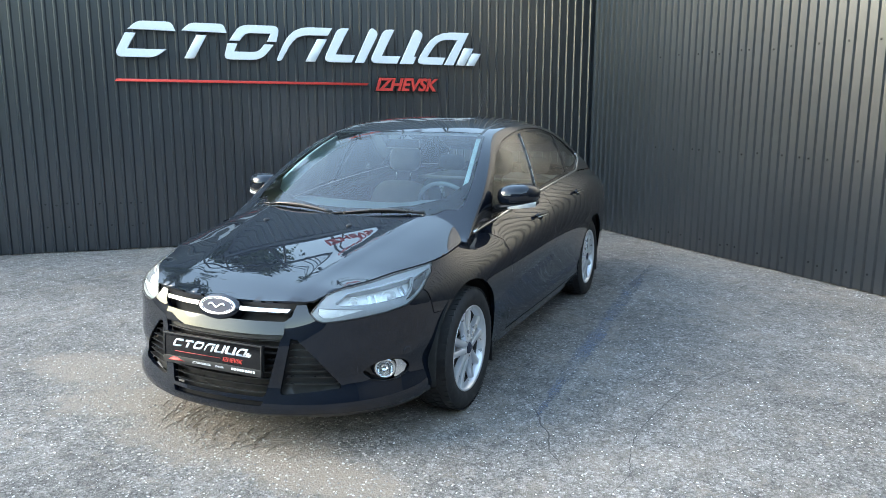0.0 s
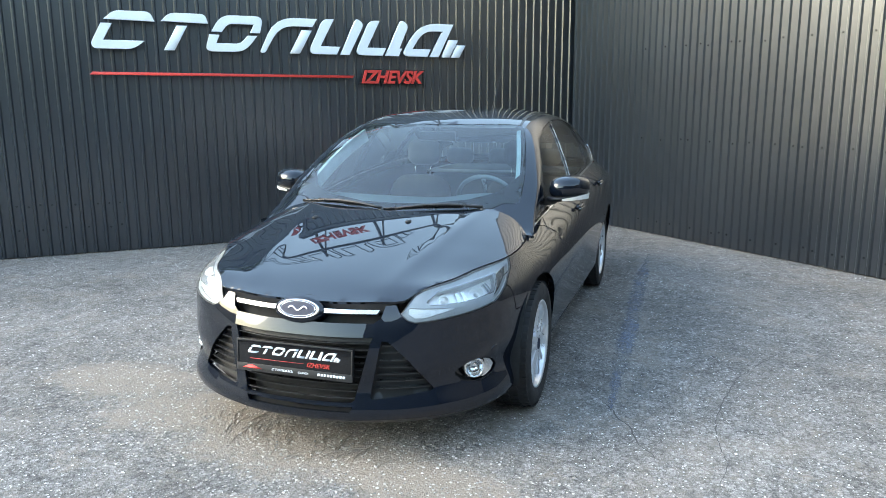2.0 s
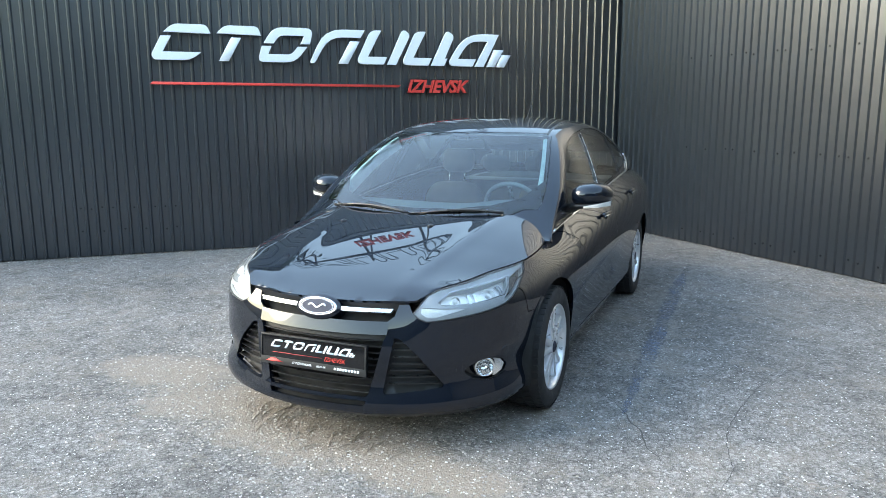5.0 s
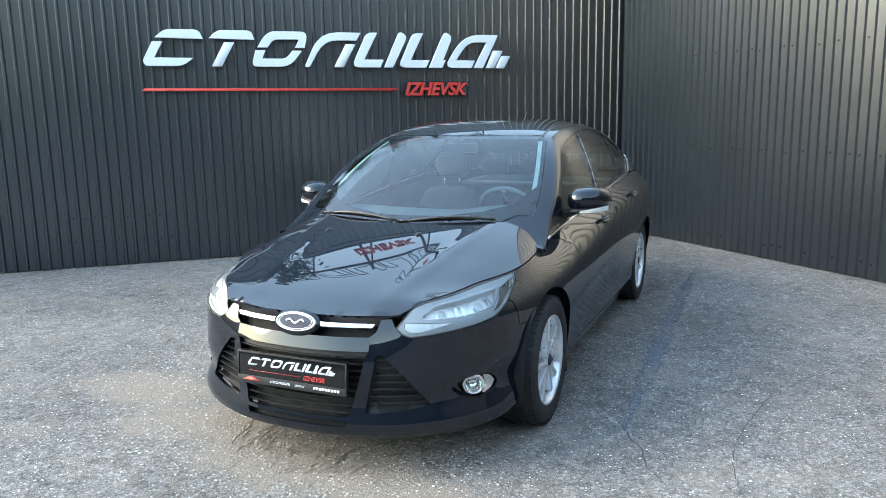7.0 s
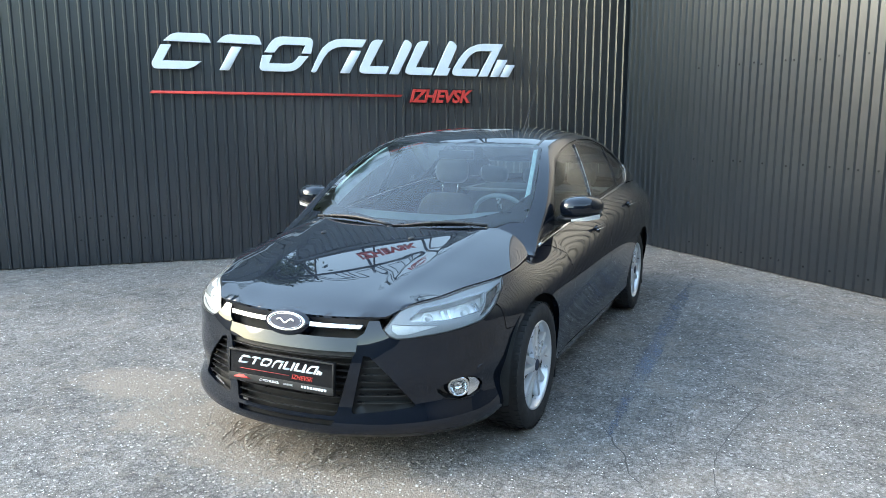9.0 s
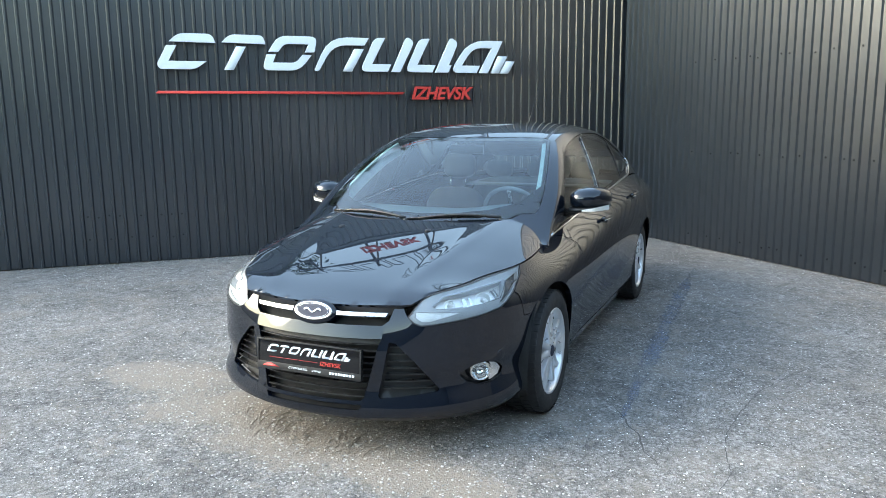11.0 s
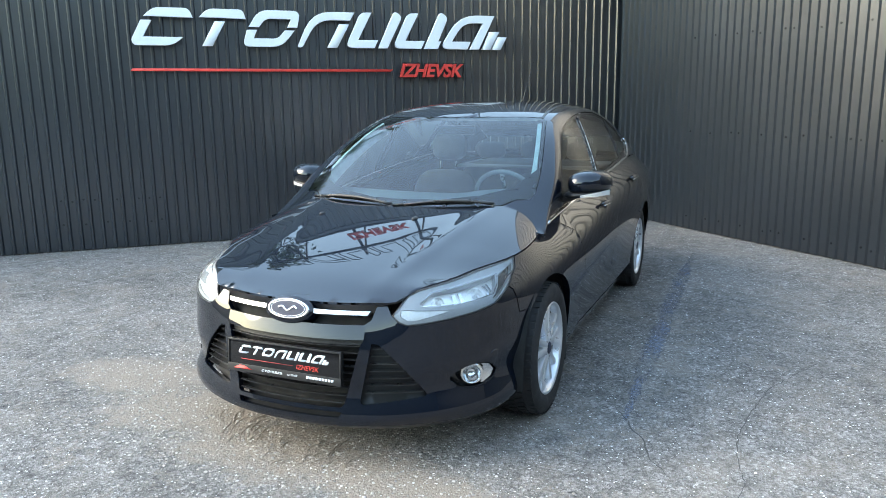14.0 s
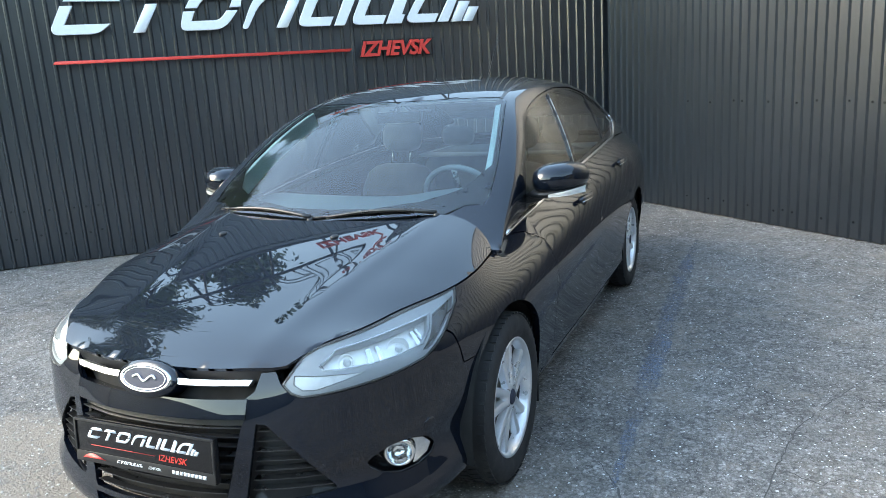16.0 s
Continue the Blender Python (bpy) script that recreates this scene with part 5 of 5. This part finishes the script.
ground_strip("crack", [(1.14, .18), (1.231, .032), (1.281, -.089), (1.339, -.154), (1.374, -.267), (1.398, -.337), (1.457, -.408), (1.485, -.48)], .007, CRACK, "narrow crack in the asphalt", "crack", .0015, .5, 3)
ground_strip("crack", [(2.26, 1.45), (2.02, 1.02), (1.85, .66), (1.775, .32), (1.726, .04), (1.73, -.15), (1.77, -.42), (1.72, -.7)], .005, CRACK, "narrow crack in the asphalt", "crack", .0015, .7, 4)
ground_strip("crack", [(1.775, .32), (1.92, .24), (2.02, .32)], .006, CRACK, "narrow crack in the asphalt", "crack", .0015, .7, 5)
ground_strip("crack", [(2.45, .62), (2.62, .75), (2.80, .70), (3.05, .85)], .004, CRACK, "narrow crack in the asphalt", "crack", .0015, .7, 6)
ground_strip("crack", [(-2.6, 1.3), (-2.3, 1.1), (-2.1, 1.2), (-1.9, 1.0)], .005, CRACK, "narrow crack in the asphalt", "crack", .0015, .7, 7)


def worn_line():
    m = Mat("worn_blue_paint", (.13, .17, .24), .8)
    v = m.coords(world_space=True)
    m.to(m.mix(m.grey(m.noise(v, 70, 4), (.4, 0), (.65, 1)), (.10, .13, .19), (.23, .26, .31)), "Base Color")
    chips = m.node("TexVoronoi", Scale=110.0)
    m.link(v, chips.inputs["Vector"])
    a = m.mix(.5, m.noise(v, 4.5, 6, .65), m.noise(v, 60, 4))
    m.to(m.grey(a, (.44, 0), (.60, .75)), "Alpha")
    m.bump(chips.outputs["Distance"], .6, .004)
    return ground_strip("painted_line", [(1.232, .0), (1.216, .5), (1.203, 1.5), (1.175, 2.75), (1.172, 4.05)], .095, m.m, "faded blue painted line on the asphalt", "line", .003, .02, 8)


worn_line()


def pebbles(name, n, spots, size, material, label, seed):
    """Loose stones as one object: small lumps pressed into the ground."""
    rnd = np.random.default_rng(seed)
    base = bmesh.new()
    bmesh.ops.create_icosphere(base, subdivisions=1, radius=1)
    bv = np.array([tuple(v.co) for v in base.verts])
    bf = np.array([[v.index for v in f.verts] for f in base.faces])
    base.free()
    verts, faces = [], []
    cum = np.cumsum([s[4] for s in spots])
    for i in range(n):
        k = int(np.searchsorted(cum, rnd.random() * cum[-1]))
        cx, cy, sx, sy, _ = spots[k]
        x, y = rnd.normal(cx, sx), rnd.normal(cy, sy)
        s = size * (.45 + rnd.random() ** 3 * 1.7)
        shape = bv * (1 + .35 * (rnd.random((len(bv), 1)) - .5)) * (s * (.8 + .5 * rnd.random()), s, s * .6)
        a = rnd.random() * 6.283
        c, sn = math.cos(a), math.sin(a)
        q = np.stack([shape[:, 0] * c - shape[:, 1] * sn + x, shape[:, 0] * sn + shape[:, 1] * c + y, shape[:, 2] + s * .25], 1)
        faces += (bf + i * len(bv)).tolist()
        verts.append(q)
    me = mesh_of(name, np.concatenate(verts), [tuple(f) for f in faces], False)
    ob = part_mesh(name, me, material)
    return tagged(ob, label, "gravel", kind="stuff")


def stone_material(name, lo, mid, hi):
    k = Mat(name, mid, .85)
    g = k.node("NewGeometry")
    k.to(k.ramp(g.outputs["Random Per Island"], (.0, lo), (.6, mid), (1.0, hi)), "Base Color")
    return k.m


STONES = stone_material("grey_stones", (.13, .13, .13), (.30, .295, .28), (.60, .59, .57))
pebbles("gravel", 7000, [(2.2, .6, 1.6, 2.0, 5), (-1.2, -.2, .7, .6, 3), (.2, -1.2, 1.0, .5, 3), (-3, .8, 1.4, 1.0, 2), (1.5, -1.0, .9, .5, 3)], .0030, STONES, "pale loose gravel scattered over the asphalt", 11)
pebbles("grit", 5200, [(-.5, -.75, .45, .22, 3), (-1.3, -.25, .4, .35, 2), (.3, -.95, .5, .2, 2)], .0036, stone_material("sandy_stones", (.20, .18, .15), (.34, .31, .27), (.50, .47, .43)), "sandy grit and small stones in front of the car", 12)



def stone_faces():
    """The pale faces of the stones that stand out of the worn asphalt."""
    rs = np.random.default_rng(21)
    n = 150000
    x, y = rs.uniform(-6.5, 6.0, n), rs.uniform(-2.6, 6.3, n)
    keep = (y < np.tan(BACK_DIR) * (x - CORNER.x) + CORNER.y - .03) & (y < np.tan(RIGHT_DIR) * (x - CORNER.x) + CORNER.y - .03)
    # clustered: fewer where sand and dust cover the ground
    cover = np.array([noise.noise((a * .9, b * .9, 3.0)) + .6 * noise.noise((a * 5, b * 5, 1.0)) for a, b in zip(x, y)])
    keep &= rs.random(n) < np.clip(.62 + .9 * cover, .08, 1)
    sandy = np.exp(-(((x + .25) / .75) ** 2 + ((y + .85) / .32) ** 2)) + np.exp(-(((x + 1.55) / .7) ** 2 + ((y + .35) / .45) ** 2))
    keep &= rs.random(n) > sandy * .8
    x, y = x[keep], y[keep]
    n = len(x)
    size = .0020 + .0042 * rs.random(n) ** 2.4
    a0 = rs.random(n) * 6.283
    verts = np.empty((n, 5, 3))
    for k in range(5):
        a = a0 + 6.283 * k / 5 + rs.normal(0, .25, n)
        r = size * rs.uniform(.7, 1.2, n)
        verts[:, k, 0], verts[:, k, 1] = x + r * np.cos(a), y + r * np.sin(a)
        verts[:, k, 2] = .002 + rs.uniform(0, .0016, n)
    me = bpy.data.meshes.new("stone_faces")
    me.from_pydata(verts.reshape(-1, 3).tolist(), [], np.arange(n * 5).reshape(n, 5).tolist())
    k = Mat("pale_stone_faces", (.5, .5, .48), .6)
    g = k.node("NewGeometry")
    k.to(k.ramp(g.outputs["Random Per Island"], (.0, (.07, .07, .07)), (.3, (.20, .20, .195)), (.55, (.42, .42, .41)), (1.0, (.85, .85, .83))), "Base Color")
    return tagged(part_mesh("stone_faces", me, k.m), "pale stone chips set in the worn asphalt", "gravel", kind="stuff")


stone_faces()


def drag_marks():
    """Short scrapes in the sand before the bumper: a groove and a small ridge beside each."""
    rnd = random.Random(5)
    verts, faces = [], []
    for cx, cy, spread, n, lean in ((-.30, -.76, .07, 12, -.25), (-.02, -.80, .12, 16, .0), (-.46, -.66, .07, 10, -.05), (.22, -.84, .12, 10, .35)):
        for _ in range(n):
            x, y, a = rnd.gauss(cx, spread), rnd.gauss(cy, .06), lean + rnd.gauss(0, .28)
            half, w = rnd.uniform(.025, .075), rnd.uniform(.001, .0024)
            d, side = Vector((math.sin(a), math.cos(a), 0)), Vector((math.cos(a), -math.sin(a), 0))
            k0 = len(verts)
            m = 6
            for i in range(m + 1):
                f = 2 * i / m - 1
                p = Vector((x, y, .003)) + d * half * f + side * .012 * f * f
                t = w * (1 - f * f * .8)
                verts += [tuple(p - side * t), tuple(p - side * t * .2 + Vector((0, 0, .0022))), tuple(p + side * t + Vector((0, 0, -.0005)))]
                if i:
                    b = k0 + 3 * i
                    faces += [(b - 3, b - 2, b + 1, b), (b - 2, b - 1, b + 2, b + 1)]
    # a little darker than the sand round the scrapes
    sand = simple("darker_sand", (.20, .172, .143), .95, vary=.4, scale=60)
    return tagged(part_mesh("drag_marks", mesh_of("drag_marks", verts, faces, False), sand), "fine scrapes in the sand before the car", "sand", kind="stuff")


drag_marks()

# screws along the two walls
SCREW = simple("dark_screw_heads", (.03, .033, .036), .4, .6)
_screw = bmesh.new()
for prof in ([(.0, .011), (.002, .011), (.003, .006), (.008, .006), (.0085, .001)],):
    _b = lathe(prof, 6, "z")
_screw.free()
SCREW_MESH = bpy.data.meshes.new("screw")
_b.to_mesh(SCREW_MESH)
_b.free()
SCREW_MESH.materials.append(SCREW)


def screws(angle, rows, pitch, lo, hi, every, parent):
    u_ = Vector((math.cos(angle), math.sin(angle), 0))
    n_ = Vector((math.sin(angle), -math.cos(angle), 0))
    rnd = random.Random(5)
    for z in rows:
        k = math.ceil(lo / pitch)
        while k * pitch < hi:
            p = CORNER + u_ * k * pitch + n_ * .001
            ob = new("screw", SCREW_MESH)
            ob.parent = parent
            ob.matrix_world = Matrix.Translation((p.x, p.y, z + rnd.uniform(-.012, .012))) @ pose(0, 0, 0, 90, 0, math.degrees(angle))
            k += rnd.choice(every)


screws(RIGHT_DIR, (.145, 1.09, 2.08), .0965, 1.2, 7.0, (2, 3, 3, 1), bpy.data.objects["wall_east"])
screws(BACK_DIR, (.274, .517), .1043, -6.4, -5.4, (1, 1, 2), bpy.data.objects["wall_west"])

# cap flashing on the walls
for name_, ang, lo_, hi_, top_ in (("west", BACK_DIR, -13.0, .1, WALL_TOP), ("east", RIGHT_DIR, -.1, 9.0, EAST_TOP)):
    bm = bmesh.new()
    add_box(bm, (lo_, -.03, top_), (hi_, .14, top_ + .06), .004)
    bm.transform(Matrix.Translation(CORNER) @ pose(0, 0, 0, 0, 0, math.degrees(ang)))
    tagged(part("wall_cap_" + name_, bm, CLADDING, angle=30), "dark grey folded steel cap on the wall", "trim", kind="structure")


# the sign that stands on the wall, mirrored in the car's paint and glass
def roof_sign(at, label):
    base = thing("roof_sign", label, "sign", at=at)
    DARKBAR = simple("dark_sign_frame", (.02, .02, .022), .5, .3)
    for z in (.25, .75):
        bm = bmesh.new()
        add_box(bm, (-.3, z - .02, -.02), (4.3, z + .02, .02), .004)
        part("rail", bm, DARKBAR, base, angle=30)
    for k in range(6):
        bm = bmesh.new()
        x = -.2 + k * .86
        add_box(bm, (x - .02, 0, -.06), (x + .02, 1.0, -.02), .004)
        part("post", bm, DARKBAR, base, angle=30)
        part("brace", tube([(x, .95, -.04), (x + .35, .0, -.5)], .015, 6), DARKBAR, base)
    for outline, radii in STRIPS:
        part("strip_outline", tube([(x * .86, .74 + y * .8, .03) for x, y in rounded(outline, radii, 3)], .011, 5, closed=True), DARKBAR, base)
    c = bpy.data.curves.new("letters", "FONT")
    c.body, c.size, c.extrude, c.shear, c.offset = "IZHEVSK", .21, .02, .28, .008
    ob = new("letters", c)
    me = bpy.data.meshes.new_from_object(ob.evaluated_get(bpy.context.evaluated_depsgraph_get()))
    bpy.data.objects.remove(ob)
    me.materials.clear()
    me.transform(pose(2.25, .34, .04))
    part_mesh("red_letters", me, RED_SIGN, base, "red letters")
    return base


roof_sign(on_back_wall(-6.2, WALL_TOP, -.25, 0), "dark letter-like strips on a steel frame above the wall")


# trees behind the walls and round the yard
BARK = simple("grey_bark", (.10, .085, .07), .9, vary=.35, bump=.6)


def leaf_material():
    k = Mat("dark_green_leaves", (.05, .08, .03), .6)
    g = k.node("NewGeometry")
    k.to(k.ramp(g.outputs["Random Per Island"], (0, (.025, .045, .018)), (.6, (.05, .085, .03)), (1, (.09, .12, .045))), "Base Color")
    k.set("Transmission Weight", 0.0)
    return k.m


LEAVES = leaf_material()


def tree(x, y, height, spread, seed, leaves=3200):
    rnd = random.Random(seed)
    t = thing("tree", "tall dark green tree with drooping boughs", "tree", "trees round the yard", at=pose(x, y, 0))
    trunk_pts = [(rnd.gauss(0, .05) * f * height * .1, rnd.gauss(0, .05) * f * height * .1, f * height * .93) for f in np.linspace(0, 1, 8)]
    trunk = part("trunk", tube(trunk_pts, height * .022, 10, taper=.02), BARK, t)
    tips = []
    for k in range(34):
        f = .18 + .8 * (k / 34)
        z = f * height * .93
        a = k * 2.4 + rnd.uniform(-.4, .4)
        reach = spread * (1 - f) ** .65 * rnd.uniform(.65, 1.05) + .25
        pts = []
        for g in np.linspace(0, 1, 6):
            pts.append((math.cos(a) * reach * g, math.sin(a) * reach * g, z + reach * (.25 * g - .45 * g * g)))
        part("bough", tube(pts, .012 * height * (1 - f) ** .5 + .01, 6, taper=.006), BARK, trunk)
        tips.append(pts)
    rs = np.random.default_rng(seed)
    n = leaves
    verts, faces = np.empty((n * 4, 3)), []
    for i in range(n):
        pts = tips[int(rs.integers(len(tips)))]
        g = rs.random() ** .6 * 4.999
        j = int(g)
        p = np.array(pts[j]) * (1 - (g - j)) + np.array(pts[j + 1]) * (g - j) + rs.normal(0, 1, 3) * (.16, .16, .18) * (height / 8) - (0, 0, .12 * height / 8)
        s = rs.uniform(.05, .13) * min(height, 9.5) / 8
        d = rs.normal(0, 1, 3) + (0, 0, -1.2)
        d /= np.linalg.norm(d)
        w = np.cross(d, rs.normal(0, 1, 3))
        w /= np.linalg.norm(w)
        verts[i * 4:i * 4 + 4] = p, p + d * s + w * s * .45, p + d * s * 2.1, p + d * s - w * s * .45
        faces.append((i * 4, i * 4 + 1, i * 4 + 2, i * 4 + 3))
    crown = part_mesh("crown", mesh_of("crown", verts, faces, False), LEAVES, t)
    return t


for x_, y_, h_, w_, sd in ((-8.4, 7.3, 10.5, 2.4, 1), (-9.6, 4.9, 11.0, 2.6, 2), (-10.4, 2.6, 8.5, 2.4, 14), (-12.5, 4.6, 14.0, 3.2, 15), (-12.2, 7.4, 12.0, 3.0, 3), (-14.5, 4.2, 10.0, 2.8, 4)):
    tree(x_, y_, h_, w_, sd, 7000)


# street lamp behind the wall
lamp = thing("street_lamp", "dark thin street lamp with a short arm", "lamp", at=pose(-9.0, 3.2, 0))
part("pole", tube([(0, 0, 0), (0, 0, 6.6)], .05, 10, taper=.035), STEEL, lamp)
part("arm", tube([(0, 0, 6.6), (.35, -.3, 6.75)], .025, 8), STEEL, lamp)
bm = bmesh.new()
add_box(bm, (.2, -.5, 6.70), (.55, -.2, 6.80), .03)
part("head", bm, BLACK, lamp, angle=30)
